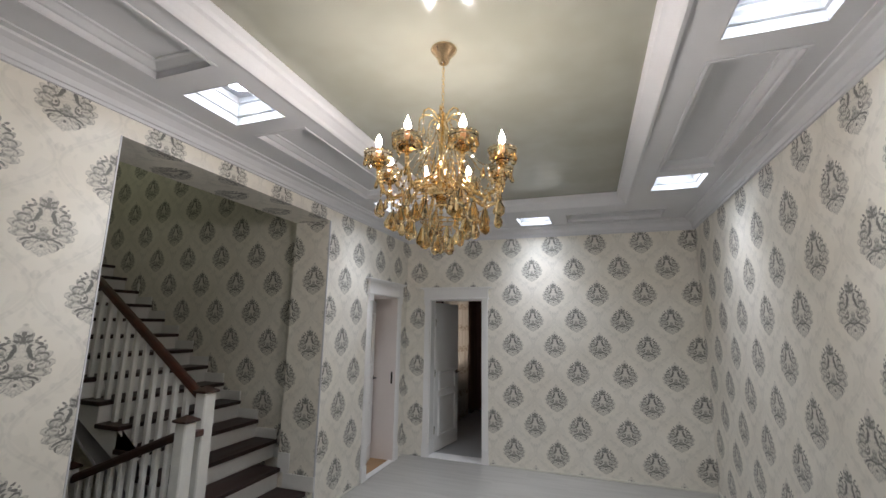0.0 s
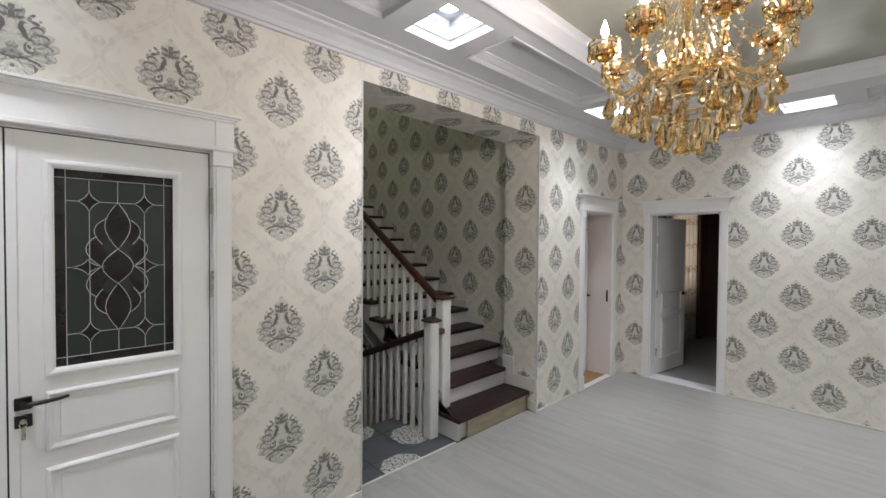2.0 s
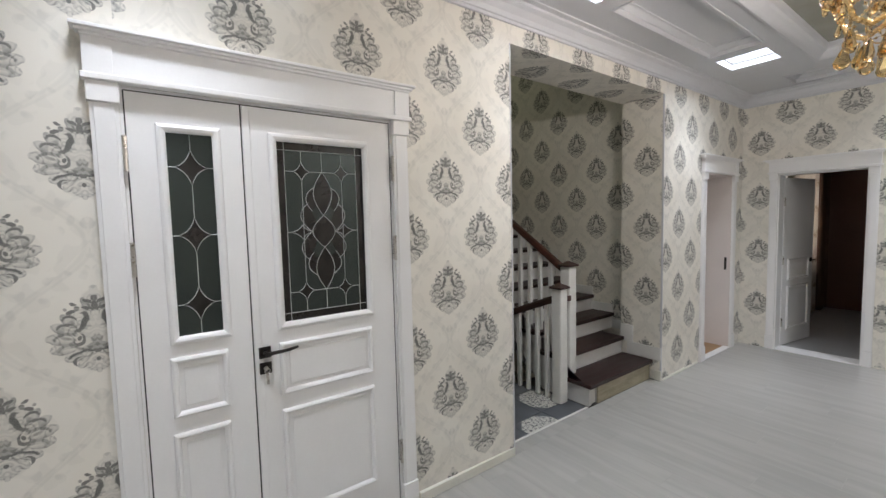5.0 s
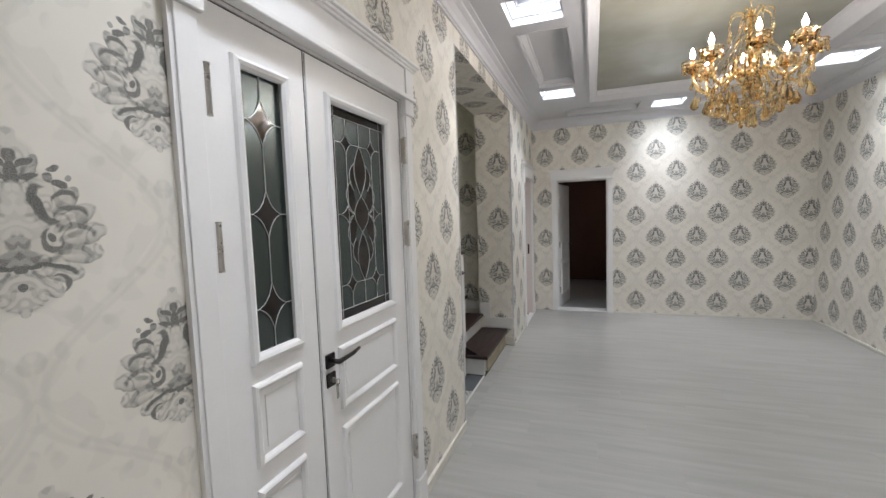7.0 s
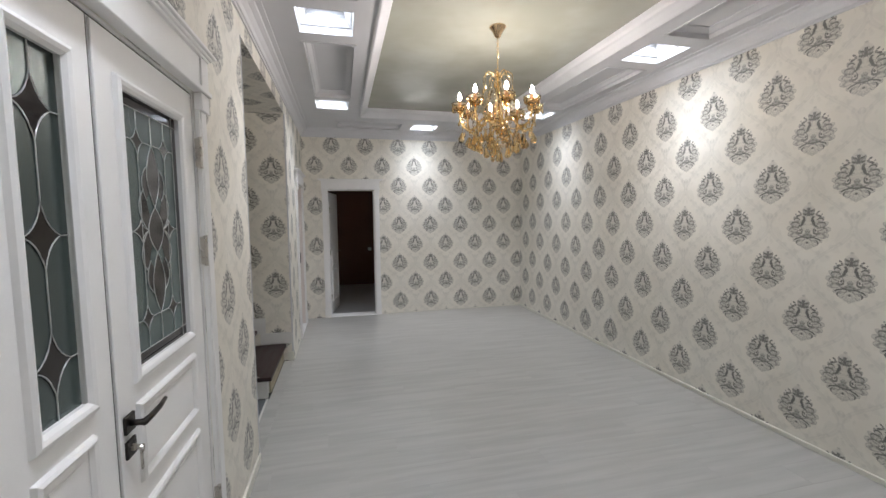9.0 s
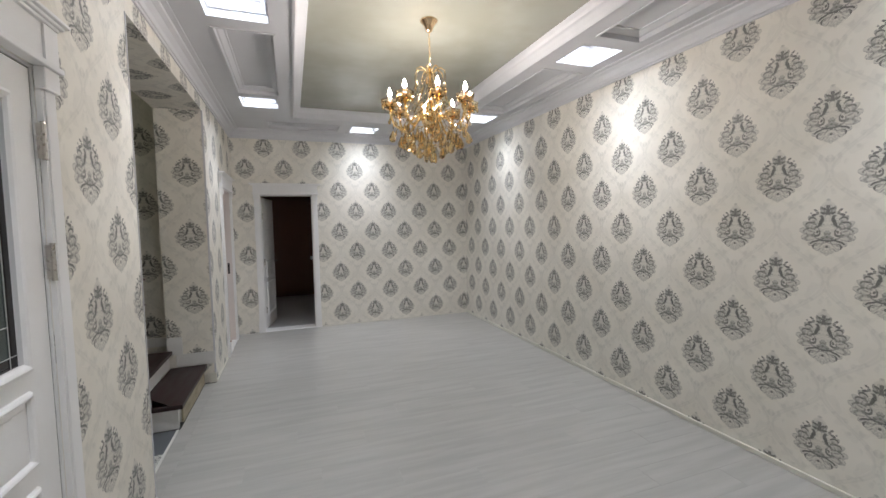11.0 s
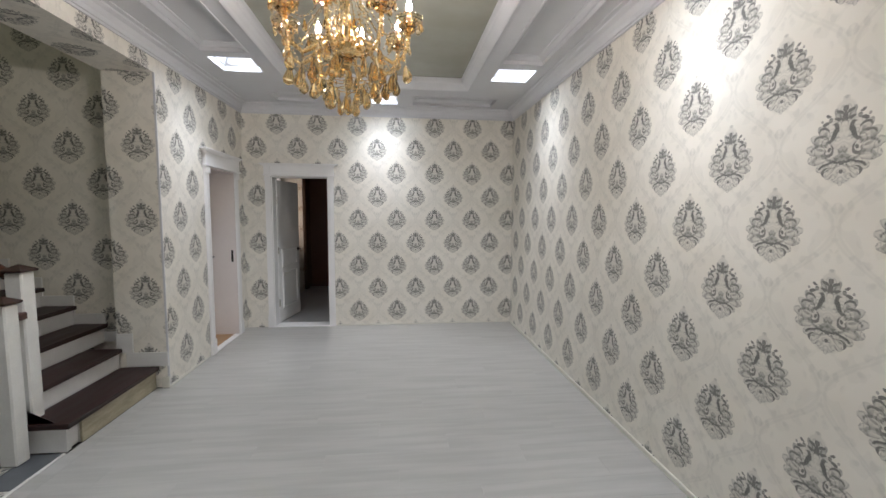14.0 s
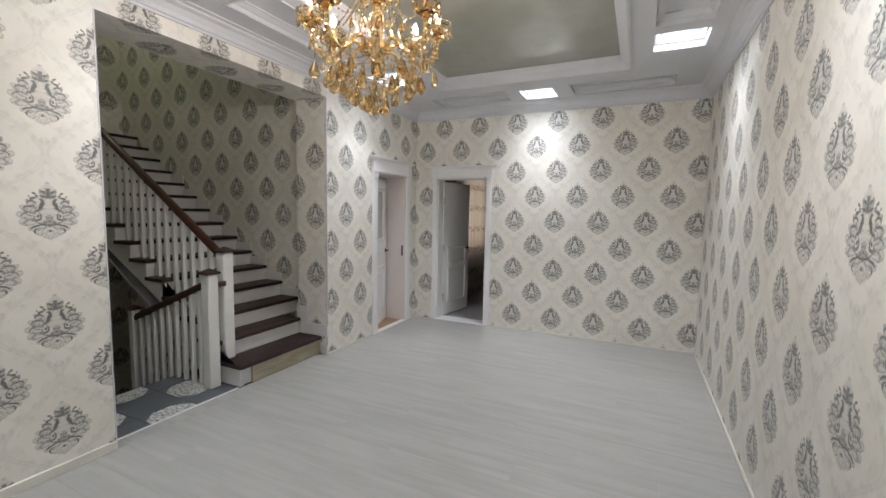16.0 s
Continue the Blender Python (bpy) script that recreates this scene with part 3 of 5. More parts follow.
tagged(part("cornice", bm, MOULD), "white stepped plaster cornice along the wall tops", "cornice", kind="structure")
slab("roof_slab", "z", 3.36, 3.5, (-JAMB, X1 + 0.2), (Y0 - 0.2, Y1 + 0.2), [], PLASTER, paper=False, label="concrete slab above the ceiling", category="ceiling")

# ---- baseboards: low cream strips ----
SKIRT = paint("cream_skirting", (0.70, 0.68, 0.60), 0.5, vary=0.05, scale=5)
for n, r in (("baseboard_west", (-0.03, 0.010, DD[1] + 0.125, OY0, 0.0, 0.06)), ("baseboard_west", (-0.06, 0.006, Y0, DD[0] - 0.125, 0.0, 0.06)),
             ("baseboard_east", (X1 - 0.014, X1, Y0, Y1, 0.0, 0.035)), ("baseboard_north", (FD[1] + 0.1, X1 - 0.014, Y1 - 0.012, Y1, 0.0, 0.02)),
             ("baseboard_west", (0.0, 0.012, OY1 + 0.005, SD[0] - 0.13, 0.0, 0.02))):
    tagged(part(n, boxes(r, bevel=0.003), SKIRT), "low cream skirting strip along the floor", "baseboard", kind="structure")
for y, s in ((OY0, -1), (OY1, 1)):
    bm = boxes((-0.012, 0.004, y - 0.004 if s < 0 else y - 0.004, y + 0.004, 0.0, OZ))
    tagged(part("trim", bm, MOULD), "thin white corner bead at the opening's edge", "trim", kind="structure")
tagged(part("threshold", boxes((-0.126, -0.108, OY0, 2.66, -0.012, 0.005), bevel=0.002), POSTW), "white threshold strip between laminate and tiles", "threshold", kind="structure")


# ---- doors ----
def casing(th, axis, face, a0, a1, top, w, out, left=True, right=True, cap_h=0.16, over=0.03):
    """Fluted casings with plinths and a stepped head over a doorway. axis: the wall's normal; out: +1 or -1 towards the room."""
    def bx(bm, p0, p1, d0, d1, z0, z1, bevel=0.0):
        lo, hi = sorted((face + out * d0, face + out * d1))
        if axis == "x":
            box(bm, lo, hi, p0, p1, z0, z1, bevel)
        else:
            box(bm, p0, p1, lo, hi, z0, z1, bevel)
    for s, on in ((a0 - w, left), (a1, right)):
        if not on:
            continue
        bm = bmesh.new()
        bx(bm, s, s + w, 0.0, 0.018, 0.0, top)
        bx(bm, s + w * 0.14, s + w * 0.86, 0.0175, 0.0235, 0.166, top - 0.076, 0.002)
        part("casing", bm, DOORW, th)
        bm = bmesh.new()
        bx(bm, s - 0.006, s + w + 0.003, 0.0, 0.030, 0.0, 0.165, 0.003)
        part("plinth_block", bm, DOORW, th)
        bm = bmesh.new()
        bx(bm, s - 0.006, s + w + 0.004, 0.0, 0.034, top - 0.075, top, 0.003)
        part("capital_block", bm, DOORW, th)
    lo, hi = a0 - w, a1 + w
    bm = bmesh.new()
    bx(bm, lo - 0.018, hi + 0.018, 0.0, 0.045, top, top + 0.022, 0.003)
    bx(bm, lo - 0.004, hi + 0.004, 0.0, 0.026, top + 0.022, top + cap_h - 0.035)
    bx(bm, lo - 0.008, lo + w * 0.9, 0.0, 0.034, top + 0.022, top + cap_h - 0.035)
    bx(bm, hi - w * 0.9, hi + 0.008, 0.0, 0.034, top + 0.022, top + cap_h - 0.035)
    for k, (dz, d) in enumerate(((0.035, 0.040), (0.024, 0.052), (0.013, 0.066))):
        bx(bm, lo - over * (k + 1) / 3, hi + over * (k + 1) / 3, 0.0, d, top + cap_h - dz, top + cap_h - dz + 0.013, 0.002)
    part("head_moulding", bm, DOORW, th)


def rect_bead(bm, y0, y1, z0, z1, w, x0, x1):
    """A raised rounded bead round a rectangle, on a leaf that lies in the y-z plane."""
    prof = [(0.0, x0), (w * 0.15, x0 + (x1 - x0) * 0.7), (w * 0.45, x1), (w * 0.75, x0 + (x1 - x0) * 0.75), (w, x0 + (x1 - x0) * 0.2), (w, x0)]
    loops = []
    for inset, x in prof:
        loops.append([bm.verts.new(p) for p in ((x, y0 + inset, z0 + inset), (x, y1 - inset, z0 + inset), (x, y1 - inset, z1 - inset), (x, y0 + inset, z1 - inset))])
    for i in range(len(prof)):
        a, c = loops[i], loops[(i + 1) % len(prof)]
        for k in range(4):
            bm.faces.new((a[k], a[(k + 1) % 4], c[(k + 1) % 4], c[k]))
    return bm


def leaf_slab(y0, y1, z0, z1, t, hole=None):
    """A door leaf in the y-z plane, its face at x 0, with an optional hole for glass."""
    bm = bmesh.new()
    if hole is None:
        return box(bm, -t, 0, y0, y1, z0, z1, 0.003)
    a0, a1, b0, b1 = hole
    for r in ((y0, a0, z0, z1), (a1, y1, z0, z1), (a0, a1, z0, b0), (a0, a1, b1, z1)):
        box(bm, -t, 0, *r)
    bmesh.ops.remove_doubles(bm, verts=bm.verts, dist=1e-5)
    return bm


def star_pts(cy, cz, ry, rz, bend=0.30, n=5):
    """A four-pointed star with hollow sides."""
    tips = [(0, rz), (ry, 0), (0, -rz), (-ry, 0)]
    out = []
    for k in range(4):
        a, c = tips[k], tips[(k + 1) % 4]
        mid = ((a[0] + c[0]) * bend * 0.72, (a[1] + c[1]) * bend * 0.72)
        for s in range(n):
            t = s / n
            out.append((cy + (1 - t) ** 2 * a[0] + 2 * t * (1 - t) * mid[0] + t * t * c[0], cz + (1 - t) ** 2 * a[1] + 2 * t * (1 - t) * mid[1] + t * t * c[1]))
    return out


def came(pts, x, r=0.0017, closed=False):
    return tube(bmesh.new(), [(x, p[0], p[1]) for p in pts], r, 5, closed)


def flat_poly(pts, x, t=0.002):
    bm = bmesh.new()
    a = [bm.verts.new((x, p[0], p[1])) for p in pts]
    c = [bm.verts.new((x - t, p[0], p[1])) for p in pts]
    bm.faces.new(a)
    bm.faces.new(c[::-1])
    for k in range(len(pts)):
        bm.faces.new((a[k], a[(k + 1) % len(pts)], c[(k + 1) % len(pts)], c[k]))
    return bm


def lens_pts(cy, cz, w, h, n=8):
    """A pointed oval."""
    out = [(cy + w * math.sin(math.pi * k / n), cz + h - 2 * h * k / n) for k in range(n + 1)]
    return out + [(cy - w * math.sin(math.pi * k / n), cz - h + 2 * h * k / n) for k in range(1, n)]


def narrow_glass(y0, y1, z0, z1, x, parent):
    pane = part("glass_pane", boxes((x - 0.006, x, y0, y1, z0, z1)), FROST, parent, "smoked greenish frosted glass pane")
    cy, h = (y0 + y1) / 2, z1 - z0
    zs = [z0 + h * f for f in (0.155, 0.50, 0.835)]
    for z in zs:
        s = star_pts(cy, z, 0.058, 0.075)
        part("star_glass", flat_poly(s, x + 0.0015), CLEARDK, pane, "dark bevelled star of glass")
        part("came", came(s, x + 0.002, closed=True), LEAD, pane)
        for y in ((y0, cy - 0.058), (cy + 0.058, y1)):
            part("came", came([(y[0], z), (y[1], z)], x + 0.002), LEAD, pane)
    for a, c in zip([z0] + [z + 0.075 for z in zs], [z - 0.075 for z in zs] + [z1]):
        part("came", came([(cy, a), (cy, c)], x + 0.002), LEAD, pane)
    return pane


def wide_glass(y0, y1, z0, z1, x, parent):
    pane = part("glass_pane", boxes((x - 0.006, x, y0, y1, z0, z1)), FROST, parent, "smoked greenish frosted glass pane")
    w, h, cy, cz = y1 - y0, z1 - z0, (y0 + y1) / 2, (z0 + z1) / 2

    def line(*pts, closed=False):
        part("came", came(pts, x + 0.002, closed=closed), LEAD, pane)
    ya, yb, za, zb = y0 + w * 0.09, y1 - w * 0.09, z0 + h * 0.045, z1 - h * 0.045
    for y in (ya, yb):
        line((y, z0), (y, z1))
    for z in (za, zb):
        line((y0, z), (y1, z))
    yl, yr, zl, zh = y0 + w * 0.27, y1 - w * 0.27, z0 + h * 0.16, z1 - h * 0.16
    for y in (yl, yr):
        for z in (zl, zh):
            s = star_pts(y, z, 0.040, 0.048)
            part("star_glass", flat_poly(s, x + 0.0015), CLEARDK, pane, "dark bevelled star of glass")
            line(*s, closed=True)
            line((y, z + (0.048 if z > cz else -0.048)), (y, zb if z > cz else za))
            line((y + (-0.040 if y < cy else 0.040), z), (ya if y < cy else yb, z))
        line((y, zl + 0.048), (y, zh - 0.048))
    for z in (zl, zh):
        line((yl + 0.04, z), (yr - 0.04, z))
    # middle rosette: two long ovals, a star between, and side lobes
    ov = 0.106
    for s in (1, -1):
        pts = lens_pts(cy, cz + s * 0.182, 0.046, ov)
        part("oval_glass", flat_poly(pts, x + 0.0015), CLEARDK, pane, "dark pointed oval of glass")
        line(*pts, closed=True)
        line((cy, cz + s * (0.182 + ov)), (cy, zb if s > 0 else za))
        # two petals on either side of each oval
        for e in (1, -1):
            for k, (a, b, c) in enumerate((((0.038, 0.215), (0.118, 0.170), (0.055, 0.100)), ((0.074, 0.135), (0.152, 0.080), (0.064, 0.004)))):
                curve = [tuple((1 - q) ** 2 * a[n] + 2 * q * (1 - q) * b[n] + q * q * c[n] for n in (0, 1)) for q in [w / 8 for w in range(9)]]
                petal = [(cy + e * p, cz + s * q) for p, q in curve]
                part("petal_glass", flat_poly(petal + [(cy + e * 0.030, cz + s * (c[1] + 0.03))], x + 0.0006 + 0.0003 * k), CLEARDK, pane, "dark petal of glass")
                line(*petal)
    for e in (1, -1):
        st = star_pts(cy + e * 0.105, cz, 0.055, 0.034)
        part("star_glass", flat_poly(st, x + 0.0019), CLEARDK, pane, "dark bevelled star of glass")
        line(*st, closed=True)
        line((cy + e * 0.16, cz), (yb if e > 0 else ya, cz))
    # the strands of the two ovals cross and make a third between them
    pts = lens_pts(cy, cz, 0.056, 0.078)
    part("oval_glass", flat_poly(pts, x + 0.0024), CLEARDK, pane, "dark pointed oval of glass")
    line(*pts, closed=True)
    # clear border strips outside the lines
    for r in ((y0, ya, z0, z1), (yb, y1, z0, z1), (ya, yb, z0, za), (ya, yb, zb, z1)):
        part("border_glass", boxes((x - 0.001, x + 0.0006, *r)), CLEARDK, pane, "dark clear border strip of glass")
    return pane


def panel(y0, y1, z0, z1, parent, x=0.0, s=1):
    bm = rect_bead(bmesh.new(), y0, y1, z0, z1, 0.026, x, x + s * 0.016)
    part("panel_moulding", bm, DOORW, parent)
    part("panel", boxes((min(x, x + s * 0.004), max(x, x + s * 0.004), y0 + 0.045, y1 - 0.045, z0 + 0.045, z1 - 0.045), bevel=0.0015), DOORW, parent)


def lever(parent, y, z, x=0.0, s=1, run=1, key=True):
    """Square rose, lever and lock plate with key."""
    h = part("door_handle", boxes((min(x, x + s * 0.009), max(x, x + s * 0.009), y - 0.026, y + 0.026, z - 0.026, z + 0.026), bevel=0.002), DARKMETAL, parent, "dark bronze lever handle on a square rose")
    bm = tube(bmesh.new(), [(x + s * 0.006, y, z), (x + s * 0.045, y, z)], 0.009, 10)
    tube(bm, [(x + s * 0.043, y - run * 0.006, z), (x + s * 0.047, y + run * 0.03, z + 0.002), (x + s * 0.047, y + run * 0.09, z + 0.004), (x + s * 0.044, y + run * 0.138, z + 0.010)], [0.010, 0.009, 0.008, 0.006], 8)
    smooth_shade(part("lever", bm, DARKMETAL, h))
    if key:
        p = part("lock_plate", boxes((min(x, x + s * 0.008), max(x, x + s * 0.008), y - 0.026, y + 0.026, z - 0.098, z - 0.046), bevel=0.002), DARKMETAL, parent, "dark bronze square lock plate")
        bm = tube(bmesh.new(), [(x + s * 0.008, y, z - 0.072), (x + s * 0.016, y, z - 0.072)], 0.010, 12)
        part("lock_cylinder", bm, NICKEL, p)
        bm = boxes((x + s * 0.016, x + s * 0.030, y - 0.0012, y + 0.0012, z - 0.080, z - 0.066))
        tube(bm, [(x + s * 0.033, y + 0.011 * math.cos(a * math.pi / 5), z - 0.078 + 0.011 * math.sin(a * math.pi / 5)) for a in range(10)], 0.0025, 5, True)
        box(bm, x + s * 0.028, x + s * 0.031, y - 0.005, y + 0.007, z - 0.140, z - 0.085)
        part("key", bm, NICKEL, p, "nickel key hanging from the lock")


def hinge(parent, y, z, x=0.0, s=1, length=0.11):
    bm = tube(bmesh.new(), [(x + s * 0.008, y, z - length / 2), (x + s * 0.008, y, z + length / 2)], 0.0075, 8)
    for zz in (-length / 2 - 0.006, length / 2 + 0.001, -0.002):
        tube(bm, [(x + s * 0.008, y, z + zz), (x + s * 0.008, y, z + zz + 0.005)], 0.009, 8)
    if x > 0:
        box(bm, -0.002, x + 0.006, y - 0.003, y + 0.003, z - length / 2, z + length / 2)
    part("hinge", bm, NICKEL, parent, "satin nickel barrel hinge")


# double entrance door in the west wall
th = empty("double_door", "closed white enamelled double door with leaded smoked glass and dark lever", "door", at=(-0.034, 0.020, -0.006))
th.rotation_euler.z = -math.atan(LEAN)
d0, d1, dt = DD
casing(th, "x", 0.008, d0, d1, dt, 0.086, 1, cap_h=0.185, over=0.035)
part("door_frame", boxes((-0.16, 0.006, d0 + 0.001, d0 + 0.011, 0, dt), (-0.16, 0.006, d1 - 0.011, d1 - 0.001, 0, dt), (-0.16, 0.006, d0 + 0.012, d1 - 0.012, dt - 0.011, dt - 0.001)), DOORW, th)
mid = 0.011
lf = part("narrow_leaf", leaf_slab(d0 + 0.016, mid - 0.003, 0.015, dt - 0.016, 0.045, (-0.269, -0.098, 1.19, 2.02)), DOORW, th)
rl = part("wide_leaf", leaf_slab(mid + 0.003, d1 - 0.016, 0.015, dt - 0.016, 0.045, (0.150, 0.578, 1.182, 2.022)), DOORW, th)
part("glass_bead", rect_bead(bmesh.new(), -0.299, -0.070, 1.16, 2.05, 0.034, 0.0, 0.016), DOORW, lf)
part("glass_bead", rect_bead(bmesh.new(), 0.118, 0.610, 1.150, 2.054, 0.036, 0.0, 0.016), DOORW, rl)
narrow_glass(-0.269, -0.098, 1.19, 2.02, -0.014, lf)
wide_glass(0.150, 0.578, 1.182, 2.022, -0.014, rl)
panel(-0.303, -0.090, 0.855, 1.108, lf)
panel(-0.309, -0.096, 0.26, 0.790, lf)
panel(0.120, 0.596, 0.842, 1.092, rl)
panel(0.120, 0.596, 0.235, 0.772, rl)
part("closing_strip", boxes((0.0, 0.007, mid + 0.004, mid + 0.034, 0.02, dt - 0.02), bevel=0.002), DOORW, rl)
lever(rl, 0.056, 1.062, 0.007)
# dark strips fill the gaps: the shade between frame and leaves, as colour
GAPDARK = paint("dark_gap_shade", (0.025, 0.022, 0.020), 0.7, vary=0.1, relief=0.0)
for r in ((mid - 0.0028, mid + 0.0028, 0.02, dt - 0.017), (d0 + 0.0112, d0 + 0.0158, 0.02, dt - 0.017), (d1 - 0.0158, d1 - 0.0112, 0.02, dt - 0.017), (d0 + 0.012, d1 - 0.012, dt - 0.0158, dt - 0.0112)):
    part("gap_shade", boxes((-0.030, -0.001, *r)), GAPDARK, th, "dark strip for the shade in the gap round a leaf")
for z in (0.42, 1.52, 1.92):
    hinge(th, d0 + 0.008, z, 0.018, 1, 0.12)
for z in (0.36, 1.50, 1.92):
    hinge(th, d1 - 0.008, z, 0.018, 1, 0.12)
part("threshold_bar", boxes((-0.05, 0.04, d0 + 0.012, d1 - 0.012, 0.001, 0.014), bevel=0.003), POSTW, th)
# added sheet closing the space behind the door, its unlit dark painted on
slab("wall_vestibule", "x", -JAMB - 0.1, -JAMB - 0.004, (d0 - 0.2, d1 + 0.2), (-0.1, 2.4), [], SHADE, paper=False, label="dark closing sheet behind the double door")


def inner_leaf(th, length, tall, m, glazed, flip):
    """A white panelled leaf, hinged at its local origin, along local +y."""
    hole = (0.13, length - 0.13, 1.20, tall - 0.17) if glazed else None
    lf = part("door_leaf", leaf_slab(0, length, 0.012, tall, 0.042, hole), DOORW, th)
    lf.matrix_local = m
    for x, s in ((0.0, 1), (-0.042, -1)):
        panel(0.11, length - 0.11, 0.80, 1.06, lf, x, s)
        panel(0.11, length - 0.11, 0.20, 0.73, lf, x, s)
        lever(lf, length - 0.055, 1.02, x, s, -1, key=False)
        if glazed:
            part("glass_bead", rect_bead(bmesh.new(), 0.10, length - 0.10, 1.17, tall - 0.14, 0.032, x, x + s * 0.012), DOORW, lf)
    if glazed:
        part("glass_pane", boxes((-0.024, -0.018, *hole)), MILK, lf, "milky frosted glass pane")
    for z in (0.3, 1.05, 1.75):
        hinge(lf, 0.0, z, 0.0, 1, 0.09)
    return lf


# far doorway in the north wall, its leaf swung into the dark room
f0, f1, ft = FD
th = empty("far_door", "white panelled door standing open into a dark room", "door", at=(0, Y1, 0))
casing(th, "y", 0.0, f0, f1, ft, 0.075, -1, cap_h=0.165, over=0.06)
part("door_frame", boxes((f0 + 0.001, f0 + 0.014, 0.001, 0.20, 0, ft), (f1 - 0.014, f1 - 0.001, 0.001, 0.20, 0, ft), (f0 + 0.014, f1 - 0.014, 0.001, 0.20, ft - 0.014, ft - 0.001)), DOORW, th)
inner_leaf(th, 0.735, 2.035, pose(f0 + 0.02, 0.17, 0, 0, 0, -9.5), False, False)
part("strike_plate", boxes((f1 - 0.0165, f1 - 0.0145, 0.09, 0.115, 0.95, 1.08)), DARKMETAL, th)
part("threshold_bar", boxes((f0, f1, -0.02, 0.20, 0.0, 0.012), bevel=0.003), DOORW, th)

# side doorway in the west wall, leaf ajar
s0, s1, st_ = SD
th = empty("side_door", "white panelled glazed door ajar in a deep doorway", "door", at=(0, 0, 0))
casing(th, "x", 0.0, s0, s1, st_, 0.095, 1, cap_h=0.19, over=0.06)
part("door_lining", boxes((-JAMB, -0.001, s0 + 0.001, s0 + 0.012, 0, st_), (-JAMB, -0.001, s1 - 0.012, s1 - 0.001, 0, st_), (-JAMB, -0.001, s0 + 0.012, s1 - 0.012, st_ - 0.012, st_ - 0.001)), PINK, th, "pinkish white deep door lining")
inner_leaf(th, 0.70, 2.03, pose(-0.10, s0 + 0.03, 0, 0, 0, 17.0), True, False)
part("strike_plate", boxes((-0.06, -0.035, s1 - 0.0145, s1 - 0.0125, 0.95, 1.10)), DARKMETAL, th)
part("threshold_bar", boxes((-0.05, 0.022, s0 + 0.012, s1 - 0.012, 0.001, 0.014), bevel=0.003), DOORW, th)
tagged(part("threshold", boxes((-JAMB, -0.051, s0 + 0.012, s1 - 0.012, -0.05, 0.006)), OAK), "orange-brown wood floor inside the side doorway", "floor", kind="structure")
slab("wall_closet", "x", -1.9, -1.8, (4.2, 6.2), (-0.1, 2.6), [], PINK, paper=False, label="pinkish white wall of the side room")
slab("wall_closet_north", "y", 6.1, 6.2, (-1.8, -JAMB), (-0.1, 2.6), [], PINK, paper=False, label="pinkish white wall of the side room")
slab("wall_closet_south", "y", 4.2, 4.3, (-1.8, -JAMB), (-0.1, 2.6), [], PINK, paper=False, label="pinkish white wall of the side room")
slab("floor_closet", "z", -0.1, 0.0, (-1.8, -JAMB - 0.001), (4.3, 6.1), [], OAK, paper=False, label="orange-brown wood floor of the side room", category="floor")
slab("ceiling_closet", "z", 2.6, 2.7, (-1.9, -JAMB), (4.2, 6.2), [], PLASTER, paper=False, label="white ceiling of the side room", category="ceiling")

# ---- dark room beyond the far door ----
RX0, RX1, RY1 = 0.02, 3.9, 8.95
slab("floor_far_room", "z", -0.1, -0.002, (RX0 - 0.2, RX1), (Y1 + 0.2, RY1), [], GREYFLOOR, paper=False, label="grey floor of the dark room", category="floor")
slab("wall_far_north", "y", RY1, RY1 + 0.1, (RX0 - 0.2, RX1 + 0.1), (-0.1, 2.9), [], BROWN, paper=False, label="dark red-brown end wall of the far room")
slab("wall_far_east", "x", RX1, RX1 + 0.1, (Y1 + 0.2, RY1), (-0.1, 2.9), [], BROWN, paper=False, label="dark red-brown wall of the far room")
slab("wall_far_west", "x", RX0 - 0.2, RX0, (Y1 + 0.2, RY1), (-0.1, 2.9), [(7.15, 8.35, 0.92, 2.35)], BROWN, paper=False, label="wall of the far room with a window behind curtains")
slab("ceiling_far_room", "z", 2.9, 3.0, (RX0 - 0.2, RX1 + 0.1), (Y1 + 0.2, RY1 + 0.1), [], PLASTER, paper=False, label="white ceiling of the far room", category="ceiling")
win = empty("window_1", "curtained window with a white frame", "window", kind="structure", at=(RX0 - 0.12, 0, 0))
for r in ((7.15, 7.21), (7.72, 7.78), (8.29, 8.35)):
    part("window_frame", boxes((-0.03, 0.03, *r, 0.92, 2.35), bevel=0.004), DOORW, win)
for r in ((0.92, 0.98), (2.29, 2.35)):
    part("window_frame", boxes((-0.028, 0.028, 7.21, 8.29, *r), bevel=0.004), DOORW, win)
bd = part("backdrop", boxes((RX0 - 0.62, RX0 - 0.60, 6.9, 8.6, 0.6, 2.7)), SKYGLOW)
tagged(bd, "dim warm daylight outside the curtained window", "backdrop", kind="structure")


def curtain(name, y0, y1, z0, z1, x, folds, depth, material, label):
    bm = bmesh.new()
    n = folds * 8
    rows = []
    for j in range(7):
        f = j / 6
        z = z1 + (z0 - z1) * f
        rows.append([bm.verts.new((x + depth * (0.7 + 0.3 * f) * math.sin(2 * math.pi * folds * k / n + 0.6 * math.sin(3 * k / n)) + 0.01 * math.sin(9 * k / n), y0 + (y1 - y0) * k / n, z)) for k in range(n + 1)])
    for a, c in zip(rows, rows[1:]):
        for k in range(n):
            bm.faces.new((a[k], a[k + 1], c[k + 1], c[k]))
    ob = part(name, bm, material)
    mod = ob.modifiers.new("cloth", "SOLIDIFY")
    mod.thickness = 0.003
    smooth_shade(ob)
    return tagged(ob, label, "curtain")


